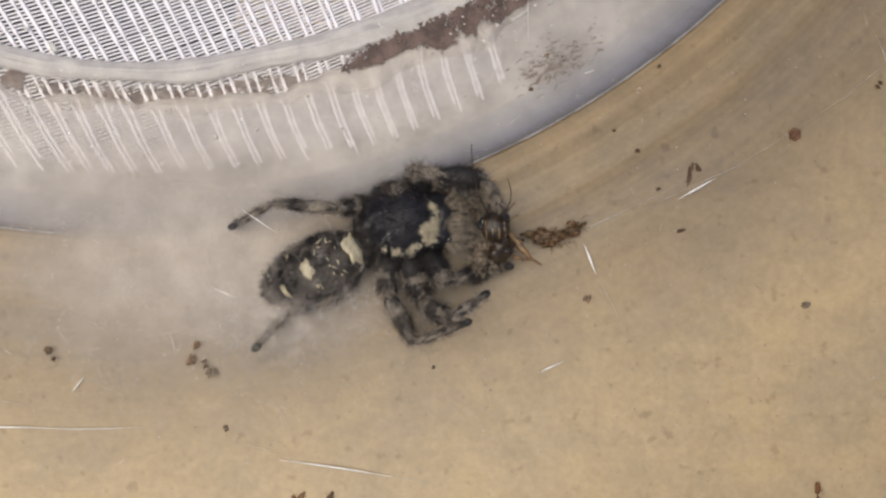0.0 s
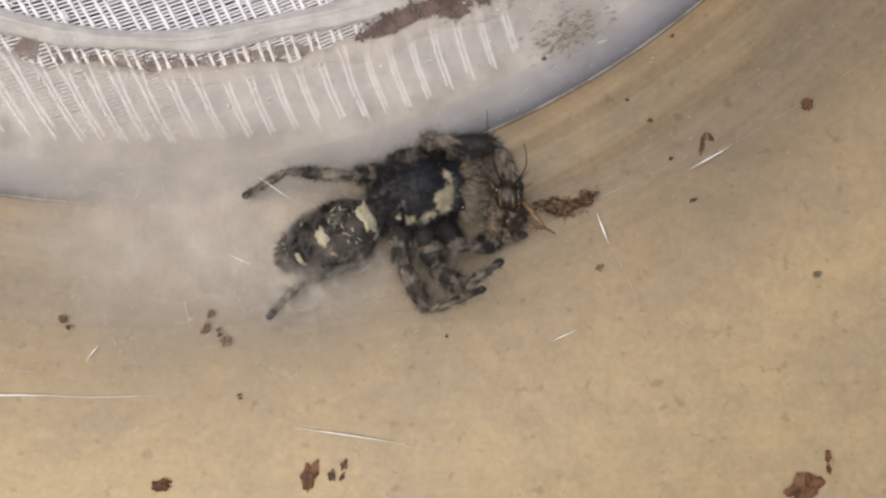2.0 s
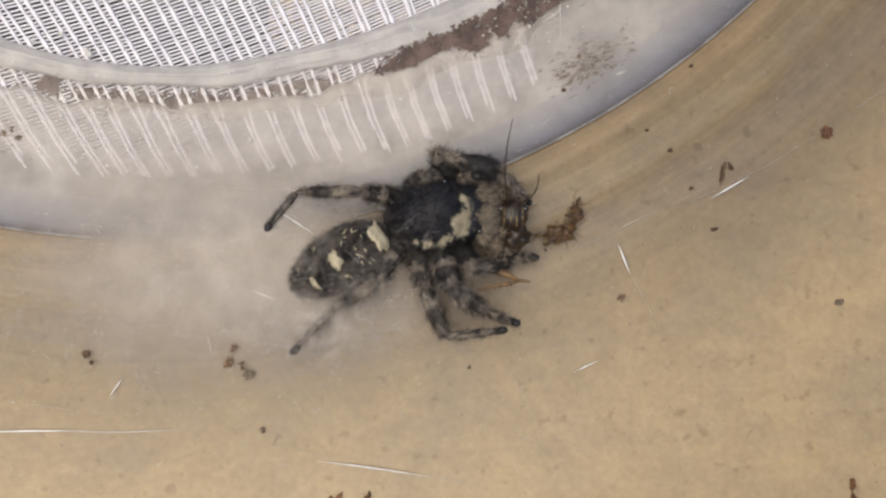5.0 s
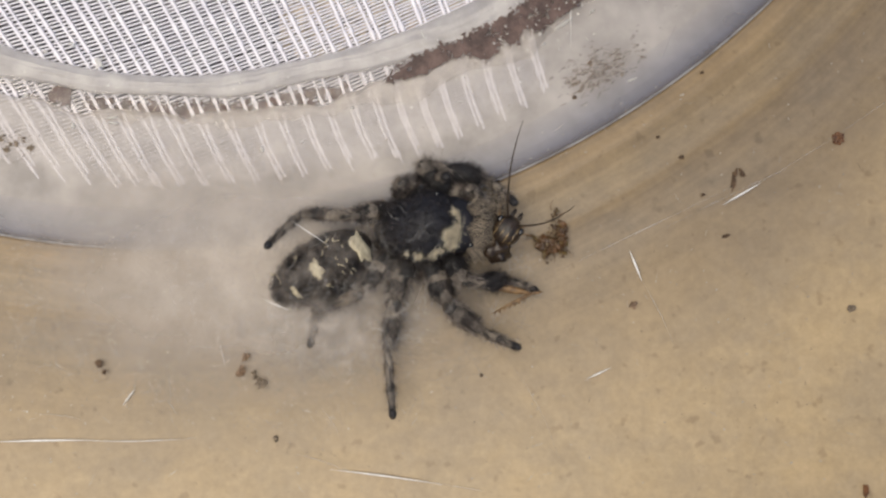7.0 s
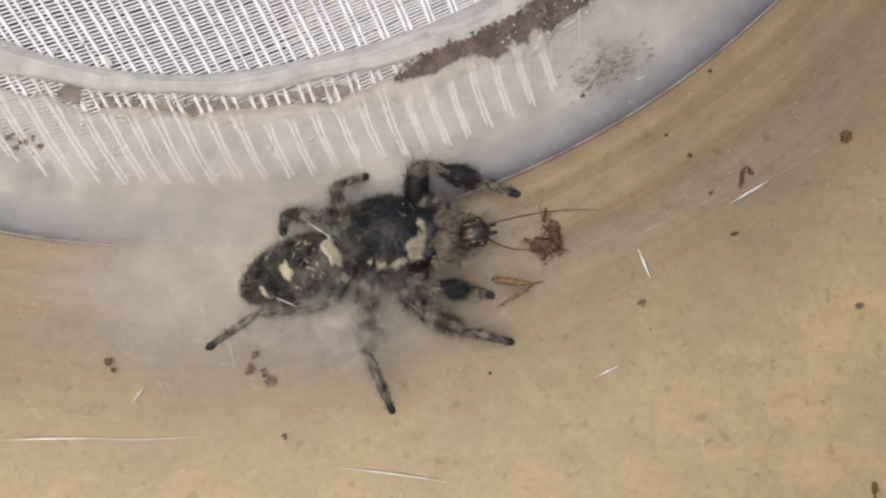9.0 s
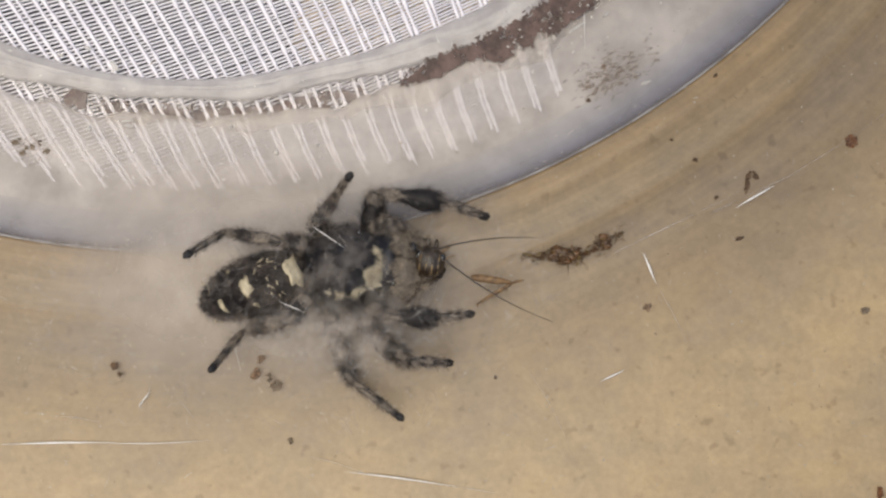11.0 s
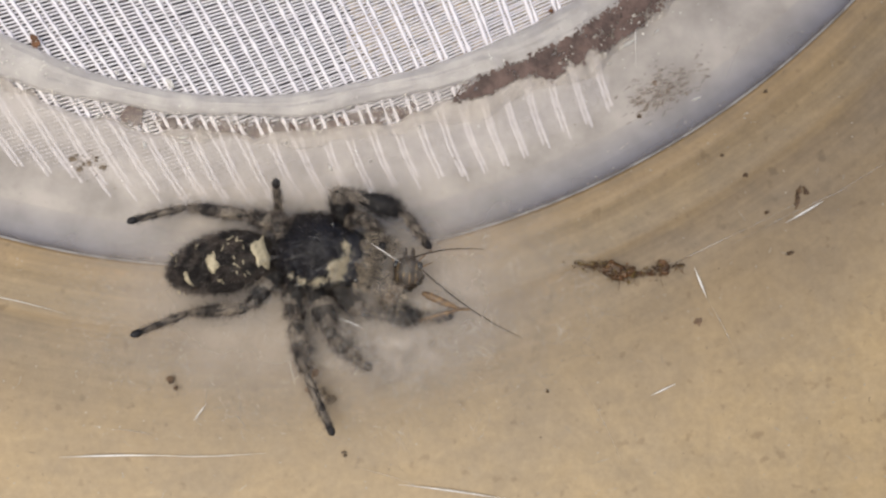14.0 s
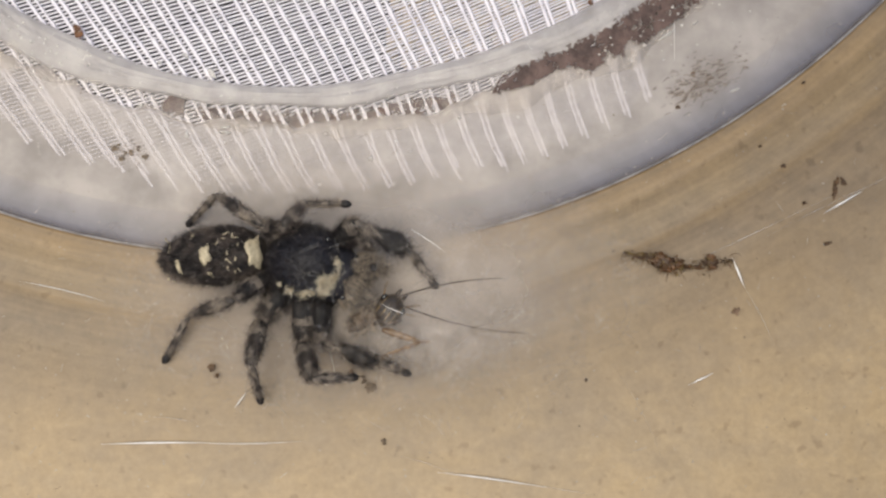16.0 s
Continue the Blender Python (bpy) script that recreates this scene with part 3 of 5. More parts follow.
# ---- glue drops with painted glints, and dust ----
# lamp sparkles on the glue, put into a pale drop colour
GLINT_DROP = see_through("glint_pale_drop", (0.95, 0.93, 0.88), 0.55, 0.08, 1.0, 0.1, 0.0)


def drop(x, y, wide, tall, turn, high=0.16):
    bm = bmesh.new()
    ellipsoid(bm, (0, 0, 0), (wide * 0.42, tall * 0.42, high), 0.5, x, 18, 10)
    ob = link("glint_drop", bm, GLINT_DROP)
    ob.matrix_basis = mm_pose(x, y, 0.06, 0, 0, turn)
    return tagged(ob, "pale glue drop on the frosted plastic, glint put into its colour", "glue drop", "glue drops on the vent")


for row in [(-22.25, 8.62, 0.75, 0.22, 4), (-22.2, 8.3, 0.8, 0.2, -6), (-13.42, 6.62, 0.3, 0.42, 20), (-24.6, 13.0, 0.5, 0.3, -30), (-26.2, 12.6, 0.35, 0.25, 0), (-23.0, 11.9, 0.4, 0.9, 35), (-29.2, 12.9, 0.8, 0.28, -28), (-31.0, 13.2, 0.6, 0.25, -35),
            (-20.4, 10.2, 0.9, 0.3, 10), (1.2, 13.9, 0.35, 0.3, 0), (0.4, 14.2, 0.3, 0.28, 0), (-1.4, 13.4, 0.25, 0.22, 0), (2.6, 14.6, 0.22, 0.3, 0), (4.6, 13.8, 1.5, 0.26, 33), (8.6, 10.4, 0.9, 0.2, 22), (-16.1, 8.2, 0.3, 0.16, 0), (-11.0, 7.0, 0.35, 0.14, 30), (-27.4, 10.0, 0.5, 0.25, 30), (-24.6, 8.2, 0.3, 0.5, 10), (-2.2, 14.0, 0.22, 0.2, 0), (-1.9, 14.5, 0.3, 0.2, 40), (-0.6, 14.9, 0.26, 0.2, 10), (-3.2, 13.1, 0.2, 0.16, 0), (0.9, 15.0, 0.3, 0.18, 30),
            (-25.6, 11.2, 0.3, 0.2, 0), (-26.9, 11.4, 0.26, 0.3, 20), (-28.4, 11.9, 0.3, 0.2, -20), (6.3, 14.5, 0.5, 0.16, 35), (3.4, 12.6, 0.4, 0.14, 28), (-8.0, 9.0, 0.24, 0.2, 0), (-18.6, 9.4, 0.24, 0.16, 0)]:
    drop(*row)


def dust(count, seed, x0, x1, y0, y1, size, lift):
    """Pale dust grains and lint, too many and too small to count."""
    r = random.Random(seed)
    verts, faces = [], []
    for _ in range(count):
        x, y, a = r.uniform(x0, x1), r.uniform(y0, y1), r.uniform(0, 6.28)
        w, h = size * r.uniform(0.4, 1.2), size * r.uniform(0.3, 0.8)
        if r.random() < 0.18:
            w *= 5
            h *= 0.35
        base = len(verts)
        for i in range(5):
            b = a + i * 1.2566
            k = r.uniform(0.6, 1.1)
            px, py = math.cos(b - a) * w * k, math.sin(b - a) * h * k
            verts.append((x + px * math.cos(a) - py * math.sin(a), y + px * math.sin(a) + py * math.cos(a), lift))
        verts.append((x, y, lift + 0.5 * min(w, h)))
        for i in range(5):
            faces.append((base + i, base + (i + 1) % 5, base + 5))
    return from_lists(verts, faces)


PALE_DUST = see_through("pale_dust", (0.70, 0.66, 0.58), 0.55, 0.6, 1.0, 0.2, 0.0)
tagged(link("dust", dust(700, 31, -36, 28, -18, 18, 0.085, 0.11), PALE_DUST), "pale dust and lint scattered over the plastic", "dust", kind="stuff")
SILK_FLECK = see_through("silk_fleck", (0.82, 0.78, 0.72), 0.6, 0.5, 1.0, 0.2, 0.0)
tagged(link("dust", dust(520, 33, -29, -3, -9.5, 2.5, 0.05, 0.36), SILK_FLECK), "fine pale flecks of silk and dust on the felt", "dust", kind="stuff")
tagged(link("dust", dust(260, 32, -36, 28, -18, 12, 0.07, 0.10), GREY_CRUMB), "dark dust grains scattered over the plastic", "dust", kind="stuff")


def smear(count, seed, cx, cy, long, across, turn, size):
    """Fine dirt rubbed along one direction on the vent panel."""
    r = random.Random(seed)
    verts, faces, d = [], [], radians(turn)
    for _ in range(count):
        p, q = r.gauss(0, 0.45) * long, r.gauss(0, 0.45) * across
        x, y = cx + p * math.cos(d) - q * math.sin(d), cy + p * math.sin(d) + q * math.cos(d)
        a, w, h, base = d + r.gauss(0, 0.4), size * r.uniform(0.4, 2.2), size * r.uniform(0.2, 0.6), len(verts)
        for i in range(6):
            k, b = r.uniform(0.5, 1.2), i * math.pi / 3
            px, py = math.cos(b) * w * k, math.sin(b) * h * k
            verts.append((x + px * math.cos(a) - py * math.sin(a), y + px * math.sin(a) + py * math.cos(a), 0.10))
        verts.append((x, y, 0.14))
        faces += [(base + i, base + (i + 1) % 6, base + 6) for i in range(6)]
    return from_lists(verts, faces)


SMEAR = see_through("brown_smear", (0.28, 0.215, 0.165), 0.24, 0.6, 0.8, 0.2, 0.2)
tagged(link("dirt_smear", smear(210, 5, 6.6, 11.1, 2.6, 1.3, 26, 0.19), SMEAR), "brown dirt rubbed along the vent panel", "dirt", kind="stuff")
tagged(link("dirt_smear", smear(40, 6, -28.2, 7.2, 1.4, 0.7, 10, 0.12), SMEAR), "grey-brown dirt rubbed along the vent panel", "dirt", kind="stuff")
tagged(link("dirt_smear", smear(110, 7, 2.5, 13.6, 3.4, 0.6, 28, 0.12), SMEAR), "fine brown dirt beside the glue", "dirt", kind="stuff")


# ---- silk ----
def thread(x0, y0, x1, y1, width, z=0.25, bow=0.0, label="fine shiny silk thread stretched over the plastic"):
    cu = bpy.data.curves.new("silk_thread", "CURVE")
    cu.dimensions, cu.bevel_depth, cu.bevel_resolution = "3D", width * (1.6 if width > 0.03 else 1.2) * MM, 1
    sp = cu.splines.new("POLY")
    n = 9
    sp.points.add(n)
    dx, dy = x1 - x0, y1 - y0
    ln = math.hypot(dx, dy) or 1
    for i in range(n + 1):
        s = i / n
        b = bow * math.sin(math.pi * s)
        sp.points[i].co = ((x0 + dx * s - dy / ln * b) * MM, (y0 + dy * s + dx / ln * b) * MM, z * MM, 1)
        sp.points[i].radius = 0.12 + 0.88 * math.sin(math.pi * s) ** 1.5
    # wide spans are white: the threads' glints put into thickness and colour
    cu.materials.append(FIBRE if width < 0.0215 else SILK)
    return tagged(new("silk_thread", cu), label, "silk thread", "silk threads")


for row in [(-30.0, -10.55, -23.3, -10.52, 0.040, 0.05), (-24.5, -10.5, -17.5, -10.45, 0.022, -0.12), (-9.6, -12.42, -3.0, -13.4, 0.036, 0.05), (-3.4, -13.3, 0.0, -13.9, 0.02, 0.0), (-12.0, -11.4, -8.6, -12.5, 0.018, 0.1),
            (-21.85, -8.45, -21.08, -7.45, 0.032, 0.0), (4.9, 17.2, 5.0, 12.2, 0.022, 0.05), (3.6, -1.05, 14.9, 4.22, 0.0212, 0.0), (-34.9, -0.6, -29.6, -1.9, 0.024, 0.1), (10.4, 1.6, 18.6, 5.4, 0.016, 0.1),
            (8.3, 0.3, 9.0, -1.5, 0.045, 0.0), (9.0, -1.5, 10.9, -5.4, 0.02, 0.1), (5.6, -7.3, 7.1, -6.6, 0.035, 0.0), (13.8, 2.9, 16.1, 4.2, 0.045, 0.0), (16.1, 4.2, 20.6, 6.9, 0.014, 0.0),
            (-19.5, -7.9, -18.5, -9.2, 0.02, 0.05), (-25.0, -3.2, -21.5, -4.1, 0.018, 0.1), (-16.2, -4.2, -15.7, -6.4, 0.022, 0.0), (-19.3, -6.0, -19.0, -8.4, 0.018, 0.1),
            (-21.0, -6.5, -21.4, -8.8, 0.016, 0.0), (-24.0, -1.0, -19.0, -3.6, 0.014, 0.2), (23.6, 9.0, 26.2, 11.0, 0.02, 0.0), (25.2, 13.0, 26.2, 9.5, 0.018, 0.3), (20.6, 6.9, 26.0, 10.3, 0.012, 0.1), (-10.5, -8.2, -8.8, -10.8, 0.014, 0.1), (1.0, -6.0, 4.0, -12.0, 0.012, 0.3),
            (-27.0, -8.9, -24.2, -9.3, 0.02, 0.1)]:
    thread(*row[:5], 0.18, row[5])
thread(-10.75, 2.15, -8.85, 0.85, 0.0217, 5.6, 0.0)
thread(-12.4, -2.0, -11.0, -2.6, 0.022, 5.6, 0.0)
thread(10.3, 11.5, 11.4, 14.0, 0.012, 0.4, 0.05)


def veil_sheet(cx, cy, rx, ry, low, high, seed):
    """A thin sheet of silk, flat or domed, with an uneven outline."""
    verts, faces, n, rings = [], [], 96, 26
    for j in range(rings + 1):
        s = j / rings
        for i in range(n):
            a = 2 * math.pi * i / n
            k = s * (1 + 0.16 * noise.noise(Vector((math.cos(a) * 1.6, math.sin(a) * 1.6, seed))))
            z = low + (high - low) * max(0, 1 - s ** 3) + 0.08 * noise.noise(Vector((rx * k * math.cos(a) * 0.4, ry * k * math.sin(a) * 0.4, seed)))
            verts.append((cx + rx * k * math.cos(a), cy + ry * k * math.sin(a), z))
    for j in range(rings):
        for i in range(n):
            i2 = (i + 1) % n
            faces.append((j * n + i, j * n + i2, (j + 1) * n + i2, (j + 1) * n + i))
    return from_lists(verts, faces)


def veil_material(name, cx, cy, rx, ry, cover, spread, core, grain):
    """Silk so fine that its threads blur into a veil: dense in the middle, thinning out in wisps."""
    m = see_through(name, (0.57, 0.505, 0.445), cover, 0.6, grain, spread, 0.2)
    n, l = m.node_tree.nodes, m.node_tree.links
    mix = n["Mix Shader"]
    amount = mix.inputs[0].links[0].from_socket
    warp = n.new("ShaderNodeTexNoise")
    warp.inputs["Scale"].default_value, warp.inputs["Detail"].default_value = 130, 4
    l.new(n["Texture Coordinate"].outputs["Object"], warp.inputs["Vector"])
    place = n.new("ShaderNodeMapping")
    place.inputs["Location"].default_value = (-cx / rx, -cy / ry, 0)
    place.inputs["Scale"].default_value = (1000 / rx, 1000 / ry, 0)
    l.new(n["Texture Coordinate"].outputs["Object"], place.inputs["Vector"])
    far = n.new("ShaderNodeVectorMath")
    far.operation = "LENGTH"
    l.new(place.outputs[0], far.inputs[0])
    add = n.new("ShaderNodeMath")
    add.operation = "MULTIPLY_ADD"
    l.new(warp.outputs["Fac"], add.inputs[0])
    add.inputs[1].default_value = 0.3
    l.new(far.outputs["Value"], add.inputs[2])
    fall = n.new("ShaderNodeMapRange")
    fall.interpolation_type = "SMOOTHSTEP"
    fall.inputs["From Min"].default_value, fall.inputs["From Max"].default_value = core + 0.15, 1.1
    fall.inputs["To Min"].default_value, fall.inputs["To Max"].default_value = 1.0, 0.0
    l.new(add.outputs[0], fall.inputs[0])
    mul = n.new("ShaderNodeMath")
    mul.operation = "MULTIPLY"
    l.new(amount, mul.inputs[0])
    l.new(fall.outputs[0], mul.inputs[1])
    l.new(mul.outputs[0], mix.inputs[0])
    return m


def wisp_material(name, cx, cy, rx, ry, most, core, grain, start):
    """Silk in torn wisps: clear gaps between patches that cover at most so much."""
    m = veil_material(name, cx, cy, rx, ry, most, 0.01, core, grain)
    n, l = m.node_tree.nodes, m.node_tree.links
    mix = n["Mix Shader"]
    amount = mix.inputs[0].links[0].from_socket
    tear, gap, mul = n.new("ShaderNodeTexNoise"), n.new("ShaderNodeMapRange"), n.new("ShaderNodeMath")
    tear.inputs["Scale"].default_value, tear.inputs["Detail"].default_value, tear.inputs["Roughness"].default_value = 620 / grain, 7, 0.58
    tear.inputs["Distortion"].default_value = 0.4
    l.new(n["Texture Coordinate"].outputs["Object"], tear.inputs["Vector"])
    gap.inputs["From Min"].default_value, gap.inputs["From Max"].default_value = start, start + 0.34
    l.new(tear.outputs["Fac"], gap.inputs[0])
    mul.operation = "MULTIPLY"
    l.new(amount, mul.inputs[0])
    l.new(gap.outputs[0], mul.inputs[1])
    l.new(mul.outputs[0], mix.inputs[0])
    return m


def fibres(count, cx, cy, rx, ry, low, high, width, seed):
    """Single silk fibres that lie criss-cross in the web."""
    r = random.Random(seed)
    verts, faces = [], []
    for _ in range(count):
        a, k = r.uniform(0, 2 * math.pi), math.sqrt(r.uniform(0, 1))
        x, y = cx + rx * k * math.cos(a), cy + ry * k * math.sin(a)
        way, ln, curl = r.uniform(0, math.pi), r.uniform(0.5, 2.6), r.gauss(0, 0.7)
        z0, z1, w = r.uniform(low, high), r.uniform(low, high), width * r.uniform(0.5, 1.2)
        base = len(verts)
        for i in range(6):
            s = i / 5 - 0.5
            d = way + curl * s
            px, py = x + math.cos(d) * ln * s, y + math.sin(d) * ln * s
            q = w * (1 - 1.6 * abs(s)) * 0.5
            verts += [(px - math.sin(d) * q, py + math.cos(d) * q, z0 + (z1 - z0) * (s + 0.5)), (px + math.sin(d) * q, py - math.cos(d) * q, z0 + (z1 - z0) * (s + 0.5))]
        for i in range(5):
            faces.append((base + 2 * i, base + 2 * i + 1, base + 2 * i + 3, base + 2 * i + 2))
    return from_lists(verts, faces)


web = link("silk_web", veil_sheet(-14.5, -0.7, 20.5, 9.7, 0.22, 0.34, 4.0), veil_material("silk_felt", -14.0, -0.7, 19.5, 9.3, 0.70, 0.06, 0.12, 2.2))
tagged(web, "whitish felt of silk spread over the plastic below the spider", "silk web", kind="stuff")
web_fibres = link("silk_web", fibres(1100, -13.0, -1.8, 16.0, 8.2, 0.2, 0.6, 0.024, 8), FIBRE, smooth=False)
tagged(web_fibres, "loose criss-cross silk fibres on the plastic", "silk web", kind="stuff")
tent = link("silk_retreat", veil_sheet(-11.0, -0.6, 13.0, 8.6, 0.4, 5.4, 7.0), wisp_material("silk_veil", -9.0, -0.9, 6.8, 4.4, 0.23, 0.15, 0.8, 0.42))
tagged(tent, "thin whitish silk veil in wisps spun over the spider", "silk web", kind="stuff")
drape = link("silk_retreat", veil_sheet(-9.2, -4.0, 6.0, 3.4, 0.4, 5.1, 3.0), wisp_material("silk_drape", -9.0, -4.2, 5.0, 2.7, 0.50, 0.25, 0.7, 0.40))
side_drape = link("silk_retreat", veil_sheet(-12.4, -3.9, 5.0, 3.2, 0.4, 5.25, 5.0), wisp_material("silk_side_drape", -12.4, -3.9, 4.6, 2.9, 0.30, 0.2, 0.6, 0.44))
tagged(side_drape, "thin whitish drape of silk in wisps beside the spider", "silk web", kind="stuff")
tagged(drape, "dense whitish drape of silk beside the spider", "silk web", kind="stuff")
tent_fibres = link("silk_retreat", fibres(220, -9.6, -0.8, 8.0, 4.5, 4.7, 5.2, 0.020, 9), FIBRE, smooth=False)
tagged(tent_fibres, "fine silk fibres of the veil over the spider", "silk web", kind="stuff")

tuft = link("silk_web", fibres(420, -8.2, -3.8, 4.6, 2.6, 0.5, 5.0, 0.024, 12), FIBRE, smooth=False)
tagged(tuft, "whitish tuft of loose silk beside the spider's abdomen", "silk web", kind="stuff")


# ---- the spider ----
SPIDER_TALL = 2.3
spider = new("jumping_spider")
tagged(spider, "black furry jumping spider with cream spots holding a cricket", "spider")
rng = random.Random(11)

bm = bmesh.new()
ellipsoid(bm, (0.15, 0, SPIDER_TALL), (2.35, 2.1, 1.7), 0.05, 1, taper=-0.04)
ellipsoid(bm, (1.9, 0, SPIDER_TALL - 0.15), (1.5, 1.7, 1.35), 0.06, 2)
carapace = link("carapace", bm, SHIELD, spider, "glossy blue-black domed carapace")
pts = on_ellipsoid(rng, (0.15, 0, SPIDER_TALL), (2.33, 2.08, 1.68), 5200, -0.2)
fur = link("fur", from_lists(*hairs(pts, rng, 0.46, 0.022, 0.7, (-0.5, 0, 0.05), 0.3)), DARK_FUR, carapace, smooth=False)
tagged(fur, "black and grey body hair", kind="stuff")
pts = on_ellipsoid(rng, (1.9, 0, SPIDER_TALL - 0.15), (1.48, 1.68, 1.33), 2300, -0.3, lambda d: d.x > 0.52 + 0.12 * math.sin(d.y * 9))
face_fur = link("fur", from_lists(*hairs(pts, rng, 0.85, 0.022, 0.42, (0.9, -0.15, 0.0), 0.28)), BUFF_FUR, carapace, "buff and black facial hair", smooth=False)
tagged(face_fur, kind="stuff")


def band():
    """The cream crescent: broad and ragged at the front corner, thin along one flank and in wisps towards the top."""
    pts = []
    while len(pts) < 2700:
        deg = rng.gauss(-24, 12) if rng.random() < 0.48 else rng.uniform(-118, 28)
        w = 0.17 + 0.95 * math.exp(-((deg + 24) / 15) ** 2) + 0.20 * math.exp(-((deg + 75) / 18) ** 2)
        a, k = radians(deg), rng.uniform(-1, 1)
        e = 0.82 + k * w * 0.24 + 0.05 * noise.noise(Vector((deg * 0.07, 3, 0)))
        if noise.noise(Vector((deg * 0.11, e * 9, 5))) < -0.02 + 0.22 * abs(k) - 0.45 * math.exp(-((deg + 24) / 18) ** 2):
            continue
        e = min(e, 0.995)
        d = Vector((math.cos(a) * e, math.sin(a) * e, math.sqrt(max(0, 1 - e * e))))
        p = Vector((0.15 + d.x * 2.42, d.y * 2.17, SPIDER_TALL + d.z * 1.80 + 0.08))
        pts.append((p, Vector((d.x, d.y, d.z * 1.5)).normalized()))
    return from_lists(*hairs(pts, rng, 0.42, 0.032, 0.85, (-0.6, 0.3, 0.05), 0.5))


link("white_band", band(), WHITE_FUR, carapace, "cream band of hairs", smooth=False)
bm = bmesh.new()
ellipsoid(bm, (-0.1, -0.45, 1.45), (2.65, 2.6, 0.85), 0.14, 21)
sternum = link("sternum", bm, BLACK, spider, "dark underside that the legs join")
pts = on_ellipsoid(rng, (-0.1, -0.45, 1.45), (2.6, 2.55, 0.82), 2600, -0.1)
tagged(link("fur", from_lists(*hairs(pts, rng, 0.6, 0.022, 0.45, (0, -0.3, 0.1), 0.45)), DARK_FUR, sternum, smooth=False), "black and grey body hair", kind="stuff")
for x, y, z, r in [(3.1, 0.5, 2.5, 0.36), (3.1, -0.5, 2.5, 0.36), (2.75, 1.15, 2.75, 0.2), (2.75, -1.15, 2.75, 0.2), (0.9, 1.72, 3.25, 0.15), (0.9, -1.72, 3.25, 0.15)]:
    bm = bmesh.new()
    ellipsoid(bm, (x, y, z), (r, r, r), u=16, v=10)
    link("eye", bm, EYE, carapace, "round glossy black eye")

for s in (1, -1):
    bm = bmesh.new()
    ellipsoid(bm, (3.35, 0.5 * s, 1.35), (0.75, 0.45, 0.7), 0.08, 4 + s, 16, 10)
    link("chelicera", bm, BLACK, spider, "dark jaw")
    bm = bmesh.new()
    ellipsoid(bm, (3.5, 1.1 * s, 1.9), (1.15, 0.46, 0.4), 0.2, 7 + s, 16, 10)
    palp = link("palp", bm, LEG_GREY, spider, "grey hairy feeler")
    pts = on_ellipsoid(rng, (3.5, 1.1 * s, 1.9), (1.15, 0.46, 0.4), 900, -0.5)
    tagged(link("fur", from_lists(*hairs(pts, rng, 0.55, 0.026, 0.5, (0.7, 0, 0), 0.45)), BUFF_FUR, palp, smooth=False), "grey and buff feeler hair", kind="stuff")

# the abdomen hangs on the waist, which lies behind the carapace
A_C, A_S = (-3.1, 0, 0.0), (3.15, 1.72, 1.55)
abdomen_bm = bmesh.new()
ellipsoid(abdomen_bm, A_C, A_S, 0.05, 9, 36, 20, taper=-0.14)
abdomen = link("abdomen", abdomen_bm, ABDOMEN, spider, "charcoal furry abdomen with cream spots")


def on_abdomen(x, y, lift=0.0):
    u = (x - A_C[0]) / A_S[0]
    s = 1 + 0.14 * u
    v = y / (A_S[1] * s)
    return Vector((x, y, A_S[2] * s * math.sqrt(max(0.02, 1 - u * u - v * v)) + lift))


pts = []
while len(pts) < 8000:
    x, y = rng.uniform(-6.3, 0.0), rng.uniform(-1.9, 1.9)
    u = (x - A_C[0]) / A_S[0]
    if u * u + (y / (A_S[1] * (1 + 0.14 * u))) ** 2 > 1:
        continue
    p = on_abdomen(x, y)
    pts.append((p, Vector((u / A_S[0], y / A_S[1] ** 2, p.z / A_S[2] ** 2)).normalized()))
tagged(link("fur", from_lists(*hairs(pts, rng, 0.42, 0.024, 0.8, (-0.9, 0, 0.0), 0.28)), FUR, abdomen, smooth=False), "black and grey body hair", kind="stuff")
pts = on_ellipsoid(rng, A_C, (3.1, 1.68, 1.5), 1500, -0.6, lambda d: d.z < 0.3)
tagged(link("fur", from_lists(*hairs(pts, rng, 0.50, 0.018, 0.6, (-0.7, 0, 0.0), 0.35)), FUR, abdomen, smooth=False), "black and grey side hair", kind="stuff")


def spot(x, y, rx, ry, turn, seed, label="cream spot"):
    """A raised patch of cream scales with an uneven outline, laid on the abdomen."""
    verts, faces, n = [], [], 28
    rr = radians(turn)
    for ring in range(4):
        for i in range(n):
            a = 2 * math.pi * i / n
            k = ring / 3 * (1 + 0.60 * noise.noise(Vector((math.cos(a) * 1.4 + seed * 7.3, math.sin(a) * 1.4, 0))) + 0.22 * noise.noise(Vector((math.cos(a) * 4 + seed * 3.1, math.sin(a) * 4, 0))))
            px, py = math.cos(a) * rx * k, math.sin(a) * ry * k
            verts.append(tuple(on_abdomen(x + px * math.cos(rr) - py * math.sin(rr), y + px * math.sin(rr) + py * math.cos(rr), 0.20 if ring < 3 else 0.06)))
    for ring in range(3):
        for i in range(n):
            i2 = (i + 1) % n
            faces.append((ring * n + i, (ring + 1) * n + i, (ring + 1) * n + i2, ring * n + i2))
    bm = from_lists(verts, faces)
    bmesh.ops.remove_doubles(bm, verts=bm.verts, dist=0.001)
    link("spot", bm, CREAM, abdomen, label)


